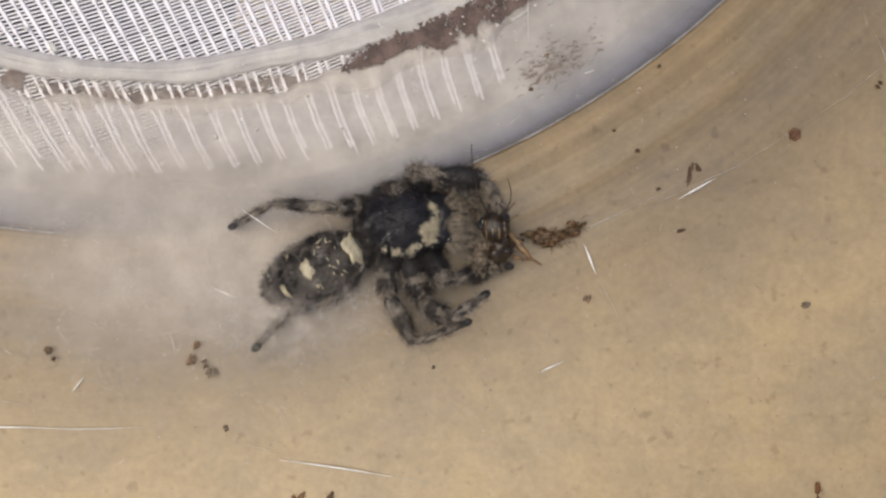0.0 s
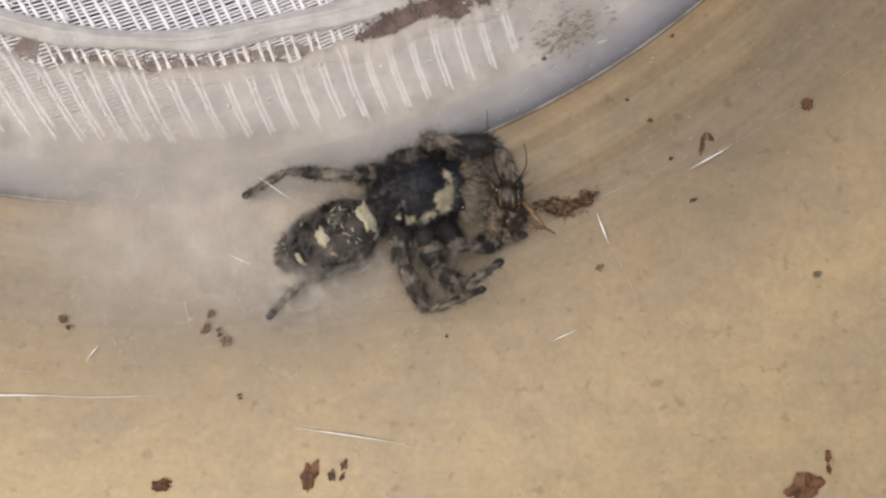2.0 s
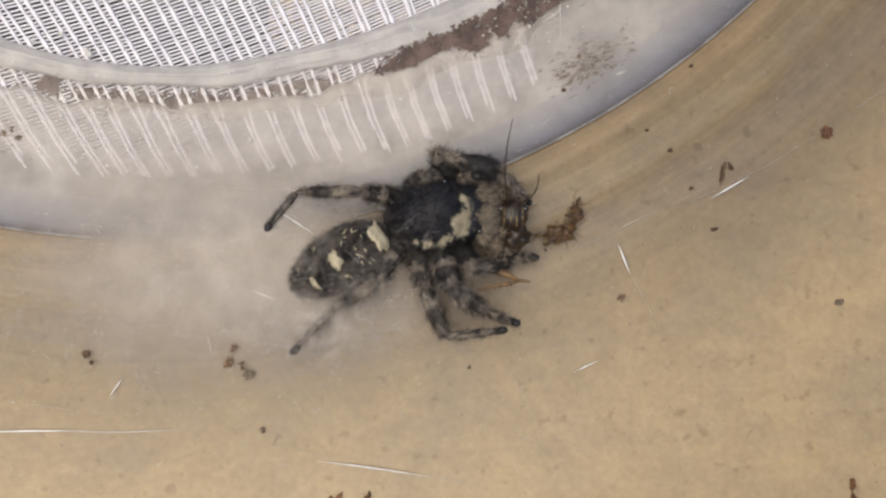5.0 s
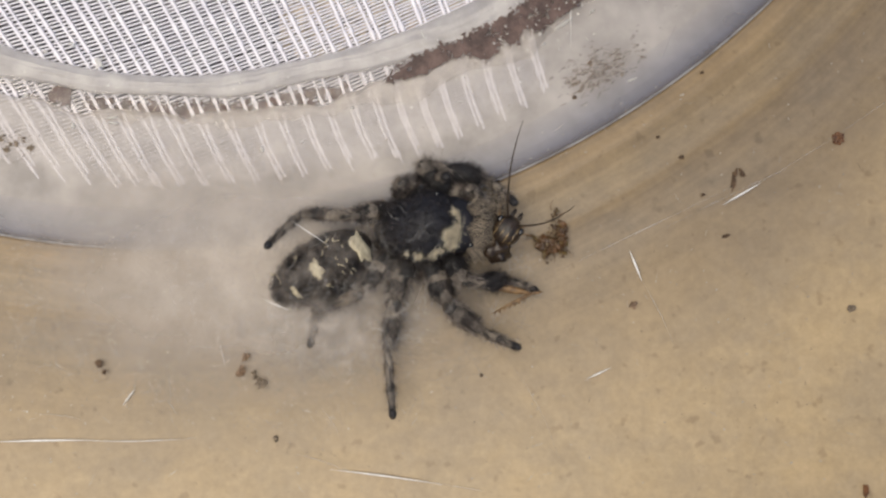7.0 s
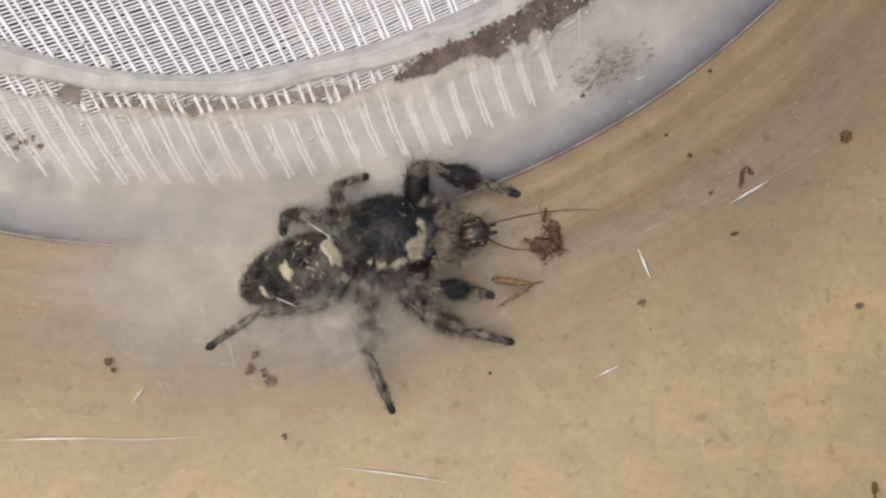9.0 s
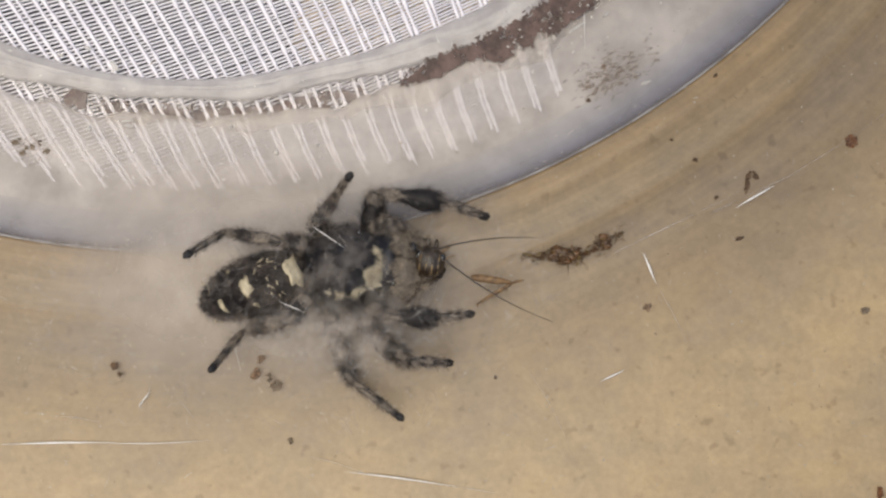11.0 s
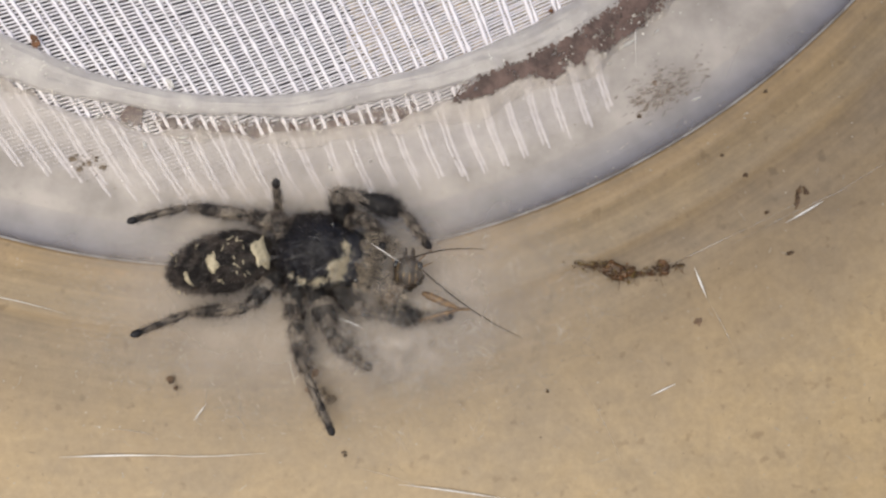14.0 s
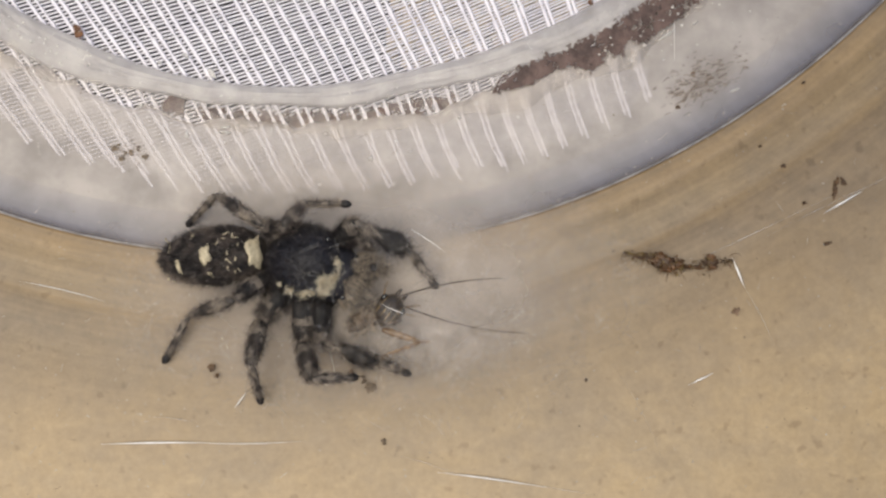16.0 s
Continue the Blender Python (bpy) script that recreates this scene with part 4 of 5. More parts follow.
spot(-0.60, -0.05, 0.36, 0.98, -6, 1, "large cream patch at the waist")
spot(-3.25, 0.10, 0.36, 0.62, -12, 2)
spot(-4.95, -0.45, 0.19, 0.50, 4, 3)
fleck_rng, flecks = random.Random(77), 0
while flecks < 26:
    x, y = fleck_rng.uniform(-5.9, -0.9), fleck_rng.uniform(-1.3, 1.3)
    if min(math.hypot(x + 0.6, y), math.hypot(x + 3.25, y - 0.1), math.hypot(x + 4.95, y + 0.45)) > 0.85:
        spot(x, y, fleck_rng.uniform(0.025, 0.06), fleck_rng.uniform(0.07, 0.20), fleck_rng.gauss(0, 40), 10 + flecks, "small cream fleck")
        flecks += 1

# legs: hip on the body, three limbs, each limb along its own x
LEGS = {  # hip x, hip y, lengths of the limbs, thickness
    "left_first": (1.55, 1.75, (2.7, 4.1, 2.8), 0.66),
    "left_second": (0.95, 1.75, (2.3, 2.4, 1.9), 0.42),
    "left_third": (-0.9, 1.55, (2.1, 2.3, 2.7), 0.48),
    "left_fourth": (-1.8, 1.05, (2.5, 4.0, 3.5), 0.50),
    "right_first": (1.45, -1.75, (2.5, 3.7, 2.0), 0.58),
    "right_second": (0.5, -1.95, (2.8, 2.9, 2.9), 0.68),
    "right_third": (-0.8, -1.75, (2.5, 3.1, 4.0), 0.62),
    "right_fourth": (-1.7, -1.3, (3.2, 4.2, 3.7), 0.50),
}
HIP_Z = 1.7
LEG_PARTS = {}


def mottled(s, a, bands, seed):
    """Whether the coat is pale here: ragged patches that gather in the bands."""
    near = max([1 - abs(s - (lo + hi) / 2) / ((hi - lo) * 0.5 + 0.05) for lo, hi in bands])
    return max(-0.55, near) + 1.3 * noise.noise(Vector((s * 6 + seed * 1.7, math.cos(a) * 1.3, math.sin(a) * 1.3))) > 0.30


def limb(name, length, thick, bands, swell, fur_mat, count, seed, late=False, shag=1.0):
    """A rounded limb along x with paler bands (start, end as parts of its length) and a ragged coat all round."""
    r = random.Random(seed)
    bm = bmesh.new()
    rings, seg = 20, 14
    rows = []

    def girth(s):
        rad = thick * (0.62 + swell * math.sin(math.pi * min(1, s * 0.9 + 0.12)) - 0.18 * s)
        if late:
            rad = thick * (0.42 + 0.58 * math.exp(-((s - 0.68) / 0.24) ** 2))
        return rad * (min(1, (s + 0.02) * 9) ** 0.5) * (min(1, (1.02 - s) * 9) ** 0.5)

    for i in range(rings + 1):
        s = i / rings
        row = []
        for j in range(seg):
            a = 2 * math.pi * j / seg
            k = girth(s) * (1 + 0.16 * noise.noise(Vector((s * 5 + seed, math.cos(a), math.sin(a)))))
            row.append(bm.verts.new((s * length, k * math.cos(a), k * math.sin(a))))
        rows.append(row)
    for i in range(rings):
        mid = (i + 0.5) / rings
        for j in range(seg):
            f = bm.faces.new((rows[i][j], rows[i + 1][j], rows[i + 1][(j + 1) % seg], rows[i][(j + 1) % seg]))
            f.material_index = 1 if mottled(mid, 2 * math.pi * (j + 0.5) / seg, bands, seed) else 0
    bm.faces.new(rows[0])
    bm.faces.new(rows[-1][::-1])
    ob = link(name, bm, [LEG_DARK if name == "femur" or late else LEG_GREY, LEG_PALE], spider)
    dark, pale, stray = [], [], []
    for i in range(count):
        q, a = r.uniform(0.03, 0.97), r.uniform(0, 2 * math.pi)
        rad = 0.92 * girth(q)
        hair = (Vector((q * length, rad * math.cos(a), rad * math.sin(a))), Vector((0, math.cos(a), math.sin(a))))
        if r.random() < 0.12:
            stray.append(hair)
        else:
            (pale if mottled(q, a, bands, seed) else dark).append(hair)
    verts, faces = hairs(dark + pale, r, (0.24 + thick * 0.42) * shag, 0.022, 0.72, (0.9, 0, 0), 0.28)
    more, faces2 = hairs(stray, r, (0.40 + thick * 0.5) * shag, 0.013, 0.35, (0.8, 0, 0), 0.4)
    coat = from_lists(verts + more, faces + [tuple(i + len(verts) for i in f) for f in faces2])
    for i, f in enumerate(coat.faces):
        f.material_index = 1 if 2 * len(dark) <= i < 2 * (len(dark) + len(pale)) else 0
    tagged(link("fur", coat, [fur_mat, PALE_FUR], ob, smooth=False), "black and grey leg hair", kind="stuff")
    return ob


for li, (name, (hx, hy, (l1, l2, l3), thick)) in enumerate(LEGS.items()):
    first = name.endswith("first")
    shag = 1.1 if name in ("right_second", "right_third") else 1.0
    stout = name in ("right_second", "right_third")
    femur = limb("femur", l1, thick * (1.22 if stout else 1.10), [(0.80, 1.0)] if first else [(0.42, 0.56), (0.88, 1.0)], 0.40, DARK_FUR if first else FUR, 1500, li * 10 + 1, shag=shag)
    tibia = limb("tibia", l2, thick * (0.95 if first else (0.92 if stout else 0.80)), [(0.0, 0.34), (0.93, 1.0)] if first else [(0.10, 0.40), (0.78, 0.96)], 0.40 if first else 0.30, DARK_FUR if first else FUR, 2200 if first else 1500, li * 10 + 2, first, shag)
    tarsus = limb("tarsus", l3 - 0.25, thick * 0.54, [(0.0, 0.22), (0.34, 0.50), (0.66, 0.82)], 0.18, FUR, 800, li * 10 + 3)
    bm = bmesh.new()
    ellipsoid(bm, (l3 - 0.32, 0, 0), (0.36, 0.23, 0.22), 0.2, li, 14, 8)
    link("foot", bm, BLACK, tarsus, "black foot pad")
    LEG_PARTS[name] = (femur, tibia, tarsus)

# ---- the cricket ----
cricket = new("cricket")
tagged(cricket, "small brown half-eaten cricket held in the spider's jaws", "cricket")
bm = bmesh.new()
ellipsoid(bm, (-0.1, 0, 0), (0.92, 0.86, 0.72), 0.06, 3, 24, 14)
head = link("head", bm, CRICKET_DARK, cricket, "shiny dark brown striped head")
for s in (1, -1):
    bm = bmesh.new()
    ellipsoid(bm, (0.25, 0.68 * s, 0.25), (0.26, 0.2, 0.24), 0, 0, 12, 8)
    link("eye", bm, EYE, head, "black eye")


def head_stripe(y, wide):
    """A raised golden stripe that runs over the head from back to front."""
    verts, faces, n = [], [], 14
    for i in range(n + 1):
        x = -0.82 + 1.2 * i / n
        for k in (-1, 1):
            yy = y + k * wide * 0.5 * math.sin(math.pi * (i + 0.6) / (n + 1.2)) ** 0.6
            for lift in (0.0, 0.05):
                verts.append((x, yy, 0.74 * math.sqrt(max(0.02, 1 - ((x + 0.1) / 0.92) ** 2 - (yy / 0.86) ** 2)) + lift))
    for i in range(n):
        b, c = 4 * i, 4 * i + 4
        faces += [(b + 1, c + 1, c + 3, b + 3), (b, c, c + 1, b + 1), (b + 3, c + 3, c + 2, b + 2)]
    faces += [(0, 1, 3, 2), (4 * n, 4 * n + 2, 4 * n + 3, 4 * n + 1)]
    link("stripe", from_lists(verts, faces), GOLD, head, "golden head stripe")


for y, wide in ((-0.50, 0.09), (-0.16, 0.06), (0.20, 0.10), (0.55, 0.06)):
    head_stripe(y, wide)
for s in (1, -1):
    bm = bmesh.new()
    ellipsoid(bm, (0.85, 0.22 * s, -0.25), (0.42, 0.13, 0.16), 0.1, s, 12, 8)
    link("jaw", bm, CRICKET_DARK, head, "small dark mouthpart")
bm = bmesh.new()
ellipsoid(bm, (-1.35, -0.1, -0.1), (0.70, 0.78, 0.60), 0.6, 5, 24, 14)
thorax = link("thorax", bm, CRICKET_DARK, cricket, "shiny dark thorax")
bm = bmesh.new()
for i in range(4):
    ellipsoid(bm, (-1.2 - 0.36 * i, 0.75 + 0.12 * i, -0.4 - 0.08 * i), (0.40, 0.60 - 0.05 * i, 0.45), 0.45, i * 3.7, 18, 12)
link("body", bm, CRICKET, cricket, "chewed pale brown body")
pts = on_ellipsoid(rng, (-1.6, 0.9, -0.35), (1.1, 0.7, 0.5), 520, -0.3)
tagged(link("chewed_fluff", from_lists(*hairs(pts, rng, 0.5, 0.026, 0.4, (0.2, 0, 0.1), 0.6)), BUFF_FUR, cricket, "pale brown chewed fluff on the body", smooth=False), kind="stuff")


def whip(name, length, bend, parent, mat, r0, label, z=0.0):
    """A long thin tapering feeler along x with a slight bend."""
    bm = bmesh.new()
    rows = []
    for i in range(15):
        s = i / 14
        c = Vector((length * s, bend * math.sin(s * 2.6) * length * 0.06, z + 0.35 * math.sin(s * 2.2)))
        r = r0 * (1 - 0.72 * s)
        rows.append([bm.verts.new(c + Vector((0, math.cos(k * math.pi / 3) * r, math.sin(k * math.pi / 3) * r))) for k in range(6)])
    for a, b in zip(rows, rows[1:]):
        for k in range(6):
            bm.faces.new((a[k], b[k], b[(k + 1) % 6], a[(k + 1) % 6]))
    return link(name, bm, mat, parent, label)


antenna_a = whip("antenna", 6.6, 1.0, cricket, CRICKET_DARK, 0.062, "long thin dark antenna")
antenna_b = whip("antenna", 7.6, -1.0, cricket, CRICKET_DARK, 0.062, "long thin dark antenna")
bm = bmesh.new()
fold = radians(19)
for sign, ln, wide in ((1, 2.4, 0.22), (-1, 2.5, 0.10)):
    for q in ellipsoid(bm, (-ln * 0.5, 0, 0), (ln * 0.53, wide, wide * 0.8), 0.14, sign, 20, 10, taper=0.35 * sign):
        x, y = q.co.x, q.co.y
        q.co.x, q.co.y = x * math.cos(fold) + y * math.sin(fold) * sign, -x * math.sin(fold) * sign + y * math.cos(fold)
for k in range(7):
    ellipsoid(bm, (-0.45 - k * 0.3, -0.28 - k * 0.10, 0.06), (0.05, 0.13, 0.05), 0.1, k, 8, 6)
ellipsoid(bm, (0.25, 0.03, 0), (0.38, 0.09, 0.09), 0.2, 5, 10, 6)
hind_leg = link("hind_leg", bm, CRICKET_LEG, cricket, "folded amber hind leg with spines")
for a, ln in ((-38, 2.2), (-55, 1.8), (32, 2.0)):
    w = whip("leg", ln, 1.6, cricket, CRICKET_LEG, 0.10, "thin brown leg", -0.2)
    w.matrix_basis = mm_pose(-0.6, 0, -0.2, 0, 0, a)

# ---- chewed remains of the cricket ----
remnant = new("cricket_remnant")
tagged(remnant, "chewed amber-brown cricket remains hanging in silk", "prey remains")


def clump(name, long, tall, lumps, grains, seed, label):
    """A torn piece of wet matter: lumps run together, with ragged grains and bent hair-thin shreds along its edge."""
    r = random.Random(seed)
    bm = bmesh.new()
    for i in range(2 * lumps):
        x = ((i + 0.5) / lumps - 1) * long * 0.85 if tall < 0.25 else r.uniform(-0.8, 0.8) * long
        c = (x, r.gauss(0, 0.38) * tall, r.uniform(0.10, 0.16))
        k = r.uniform(0.16, 0.42) * max(tall, 0.2)
        ellipsoid(bm, c, (k * r.uniform(0.8, 2.2), k * r.uniform(0.6, 1.2), 0.05), 0.9, seed * 5.3 + i * 2.1, 14, 8)
    for i in range(2 * grains):
        c = Vector((r.gauss(0, 0.6) * long, r.gauss(-0.12, 0.6) * tall, r.uniform(0.06, 0.25)))
        ret = bmesh.ops.create_icosphere(bm, subdivisions=1, radius=1)
        q, k = Euler((r.uniform(0, 6), r.uniform(0, 6), r.uniform(-3, 3))).to_matrix(), r.choice((0.35, 0.5, 0.7, 1.0))
        for v in ret["verts"]:
            w = v.co * (1 + 0.8 * noise.noise(v.co * 1.7 + Vector((i * 3.1, 0, 0))))
            v.co = q @ Vector((w.x * 0.16 * k, w.y * 0.09 * k, w.z * 0.08 * k)) + c
    for i in range(6 + grains // 2):
        p, d = Vector((r.gauss(0, 0.5) * long, r.gauss(0, 0.5) * tall, r.uniform(0.1, 0.3))), r.choice((r.uniform(-2.2, -0.9), r.uniform(0, 6.28)))
        ln, bend, wide = r.uniform(0.25, 0.75), r.gauss(0, 1.2), r.uniform(0.015, 0.035)
        last = None
        for j in range(5):
            a = d + bend * j / 4
            p = p + Vector((math.cos(a), math.sin(a), 0)) * ln / 4
            side = Vector((-math.sin(a), math.cos(a), 0)) * wide * (1 - 0.18 * j)
            ring = [bm.verts.new(p + side), bm.verts.new(p - side), bm.verts.new(p + Vector((0, 0, wide)))]
            if last:
                for e in range(3):
                    bm.faces.new((last[e], last[(e + 1) % 3], ring[(e + 1) % 3], ring[e]))
            last = ring
    return link(name, bm, REMNANT, remnant, label)


shreds = [clump("shred", long, tall, n, g, 3 + i, label) for i, (long, tall, n, g, label) in enumerate((
    (0.50, 0.16, 4, 5, "thin dark brown shred of prey"), (0.75, 0.30, 6, 14, "patchy amber shred of prey"), (0.85, 0.60, 12, 26, "large amber clump of prey with ragged yellowish edge"),
    (0.80, 0.22, 11, 8, "narrow red-brown shred of prey"), (0.45, 0.44, 9, 7, "square dark brown piece of prey"), (0.38, 0.16, 3, 4, "dark hooked tip of prey")))]

# ---- the mesh: doubled upright strands and fine cross strands ----
PATCH_R = 42.1


def strand_angle(u):
    return radians(float(np.interp(u, [-40, -29, -26, -22, -16, -12, -9, -5, 0], [54, 56.2, 58.8, 60.2, 63.3, 64.2, 65.8, 69, 72])))


def strip(name, pts, wide, thick, parent, flat=None):
    """A flat strand through the given points."""
    verts, faces = [], []
    for i, p in enumerate(pts):
        d = (pts[min(i + 1, len(pts) - 1)] - pts[max(i - 1, 0)]).normalized()
        s = Vector((-d.y, d.x, 0)) * wide * 0.5 * (1.0 if flat is None else flat(p))
        verts += [tuple(p - s), tuple(p + s), tuple(p + s * 0.6 + Vector((0, 0, thick))), tuple(p - s * 0.6 + Vector((0, 0, thick)))]
    for i in range(len(pts) - 1):
        for k in range(4):
            faces.append((i * 4 + k, (i + 1) * 4 + k, (i + 1) * 4 + (k + 1) % 4, i * 4 + (k + 1) % 4)[::-1])
    link(name, from_lists(verts, faces), NYLON, parent)


def mesh_vent():
    net = new("vent_mesh")
    tagged(net, "white woven nylon mesh across the vent opening", "mesh")
    wob = lambda k, s: 0.05 * noise.noise(Vector((k * 3.7, s * 0.35, 2)))
    ref = 15.95
    for k in range(-14, 26):
        middle = float(np.interp(k, [-14, -4, 0, 3, 8, 26], [-44.2, -29.17, -22.93, -17.45, -9.3, 20.0]))
        apart = float(np.interp(middle, [-30, -22, -18, -14, -8, -4], [0.26, 0.29, 0.34, 0.29, 0.2, 0.155]))
        wide = float(np.interp(middle, [-24, -4], [1.08, 1.1]))
        close = float(np.interp(middle, [-24, -8], [0.165, 0.135]))
        for side in (-1, 1):
            pts, c = [], 1 / math.tan(strand_angle(middle))
            end = PATCH_R + 0.1 + float(np.interp(middle, [-14, -8], [0.0, 0.6])) + 0.7 * noise.noise(Vector((k * 1.9, 4, side * 2.0)))
            for i in range(153):
                y = 24 - i * 0.15
                x = middle - (y - ref) * c
                r = math.hypot(x - HOLE[0], y - HOLE[1])
                x += side * float(np.interp(r, [38.0, 39.2], [apart, close])) - float(np.interp(r, [36.5, 40.5], [0.0, 0.5])) + wob(k + side * 0.3, y)
                if r < end and -44 < x < 14:
                    pts.append(Vector((x, y, -0.26 + 0.004 * side)))
            if len(pts) > 2 and middle < 2.6:
                strip("upright_strand", pts, 0.24, 0.10, net, lambda p: float(np.interp(math.hypot(p.x - HOLE[0], p.y - HOLE[1]), [37.8, 38.8, 42.0, 42.9], [1.0, wide, wide * 0.92, 0.55])) + 0.8 * noise.noise(p * 3.1))
    xs = np.arange(-44, 15, 0.5)
    lean = np.tan(np.radians(np.interp(xs, [-30, -4], [15, 23])))
    base = np.concatenate(([0], np.cumsum((lean[1:] + lean[:-1]) / 4)))
    base = base - np.interp(-17, xs, base)
    for k in range(150):
        pts = []
        for x, b in zip(xs, base):
            pitch = float(np.interp(x, [-28, -3], [0.252, 0.215]))
            y = 10 + b + (k - 75) * pitch + 0.05 * noise.noise(Vector((x * 0.2, k * 2.3, 7)))
            if math.hypot(x - HOLE[0], y - HOLE[1]) < PATCH_R - 0.1 + 0.35 * noise.noise(Vector((x * 2, y * 2, 0))) and y < 23 and x + (y - 13) * 0.33 < 3.2:
                pts.append(Vector((x, y, -0.34)))
        if len(pts) > 2:
            strip("cross_strand", pts, 0.134, 0.07, net, lambda p: float(np.interp(math.hypot(p.x - HOLE[0], p.y - HOLE[1]), [38.2, 39.2, 41.0, 42.2], [1.0, 0.76, 0.74, 0.4])))


mesh_vent()


def glint_film_sheet():
    """A crumpled piece of glossy film, added behind the mesh for the warm glints there."""
    verts, faces, nx, ny = [], [], 64, 44
    for j in range(ny + 1):
        for i in range(nx + 1):
            x, y = -13.5 + 17.0 * i / nx, 10.5 + 12.0 * j / ny
            z = -0.85 + 0.25 * noise.noise(Vector((x * 0.5, y * 0.5, 1))) + 0.16 * noise.noise(Vector((x * 1.6, y * 1.6, 2)))
            verts.append((x, y, z))
    for j in range(ny):
        for i in range(nx):
            x, y = -13.5 + 17.0 * (i + 0.5) / nx, 10.5 + 12.0 * (j + 0.5) / ny
            u, v = (x + 5.0) / 8.4, (y - 16.5) / 5.6
            if u * u + v * v + 0.5 * noise.noise(Vector((x * 0.35, y * 0.35, 9))) < 1 and math.hypot(x - HOLE[0], y - HOLE[1]) < 36.5:
                a = j * (nx + 1) + i
                faces.append((a, a + 1, a + nx + 2, a + nx + 1))
    return from_lists(verts, faces)


# the gold of the glints between strands is put into this base colour
GLINT_FILM = see_through("gold_glint_film", (0.92, 0.77, 0.56), 0.55, 0.12, 0.7, 0.5, 0.8)
film_ob = link("film", glint_film_sheet(), GLINT_FILM)
tagged(film_ob, "crumpled film added behind the white mesh, golden glints put into its colour", "plastic film")


# ---- what moves ----
def motions():
    body, bend, limbs, prey, feeler_a, feeler_b, kick, rest, spread = [], [], {n: ([], [], []) for n in LEGS}, [], [], [], [], [], [[] for _ in shreds]
    where, sink = {}, []

    def spider_at(t, x, y, heading, abdomen_turn, back=0.0, side=0.0):
        where[t] = mm_pose(x, y, 0, 0, 0, heading)
        body.append((t, where[t]))
        bend.append((t, mm_pose(-2.15 + back, side, SPIDER_TALL - 0.25, 0, 0, abdomen_turn)))

    def stride(leg, t, kx, ky, jx, jy, tx, ty):
        """Bends a leg so that knee, ankle and foot come over the given places (millimetres), the limbs keeping their lengths."""
        back = where[t].inverted()
        hx, hy, lengths, thick = LEGS[leg]
        a = Vector((hx, hy, HIP_Z))
        for i, (gx, gy) in enumerate(((kx, ky), (jx, jy), (tx, ty))):
            g = (back @ Vector((gx * MM, gy * MM, 0))) / MM
            flat, ln = Vector((g.x - a.x, g.y - a.y)), lengths[i]
            far = max(0.05, flat.length)
            rise = math.sqrt(max(0.0, ln * ln - far * far)) if far < ln else 0.0
            if i == 0:
                dz = min(rise, 2.5, 0.93 * ln)
            elif i == 1:
                dz = -rise if a.z - rise > 0.3 else (rise if a.z + rise < 4.6 else 0.3 - a.z)
            else:
                dz = -rise if a.z - rise > 0.22 else (rise if a.z + rise < 4.4 else 0.22 - a.z)
            dz = max(-0.92 * ln, min(0.92 * ln, dz))
            run = math.sqrt(max(0.01, ln * ln - dz * dz))
            way = flat.normalized() if flat.length > 1e-4 else Vector((1, 0))
            yaw, pitch = math.degrees(math.atan2(way.y, way.x)), math.degrees(math.atan2(dz, run))
            limbs[leg][i].append((t, mm_pose(a.x, a.y, a.z, 0, -pitch, yaw)))
            a = a + Vector((way.x * run, way.y * run, dz))

    def cricket_at(t, x, y, heading, first, up_first, second, up_second, leg_x, leg_y, leg):
        prey.append((t, mm_pose(x, y, 2.2, 0, 0, heading)))
        feeler_a.append((t, mm_pose(0.45, 0.3, 0.25, 0, -up_first, first)))
        feeler_b.append((t, mm_pose(0.45, -0.3, 0.25, 0, -up_second, second)))
        sink.append((t, mm_pose(*((0, 0, 0) if t < 10 else (0.85, 0.1, -0.5)))))
        kick.append((t, mm_pose(leg_x, leg_y, -0.7, 0, 0, leg)))

    def remnant_at(t, x, y, turn, apart, twist):
        rest.append((t, mm_pose(x, y, 0.1, 0, 0, turn)))
        for rows, far, way, off, out in zip(spread, (-2.95, -1.95, -0.7, 0.65, 1.8, 2.85), (-70, 50, -25, 75, -55, 35), (0.15, 0.2, -0.2, -0.25, -0.1, 0.1), (0.4, -0.4, 0.0, -0.2, 0.4, 1.2)):
            rows.append((t, mm_pose(far * apart, off + out * twist, 0.05, 0, 0, way * twist)))

    spider_at(0.0, -2.45, 1.60, 2, 25, 0.0, -1.25)
    spider_at(3.5, -2.45, 1.60, 2, 25, 0.0, -1.25)
    spider_at(4.0, -2.45, 1.90, 2, 29, -0.3, -1.0)
    spider_at(4.5, -2.60, 2.30, 2, 28, -0.3, -0.95)
    spider_at(5.0, -2.75, 2.10, 2, 28, -0.3, -0.95)
    spider_at(7.5, -4.05, 1.90, 0, 29, -1.0, -0.85)
    spider_at(8.0, -4.40, 2.00, 0, 27, -1.1, -0.9)
    spider_at(8.5, -6.06, 1.63, -5, 33, -0.5, -0.75)
    spider_at(9.0, -6.40, 1.30, -3, 28, -0.4, -0.8)
    spider_at(11.5, -10.13, -0.15, 0, 20, 0.0, -0.1)
    spider_at(12.0, -11.09, 0.45, -3, 21, 0.35, -0.35)
    spider_at(12.5, -11.80, 0.33, -3, 20, 0.3, -0.1)
    spider_at(13.0, -11.73, 1.02, -3, 17, 0.1, -0.3)
    spider_at(13.5, -12.52, 1.05, -8, 22, 0.0, -0.35)
    spider_at(14.0, -14.13, 1.62, -12, 25, -0.2, -0.4)
    spider_at(14.5, -14.86, 1.42, -15, 30, -0.3, -0.5)
    spider_at(15.0, -15.68, 1.19, -12, 24, -0.2, -0.3)
    spider_at(15.5, -16.24, 0.23, -20, 24, -0.1, -0.1)
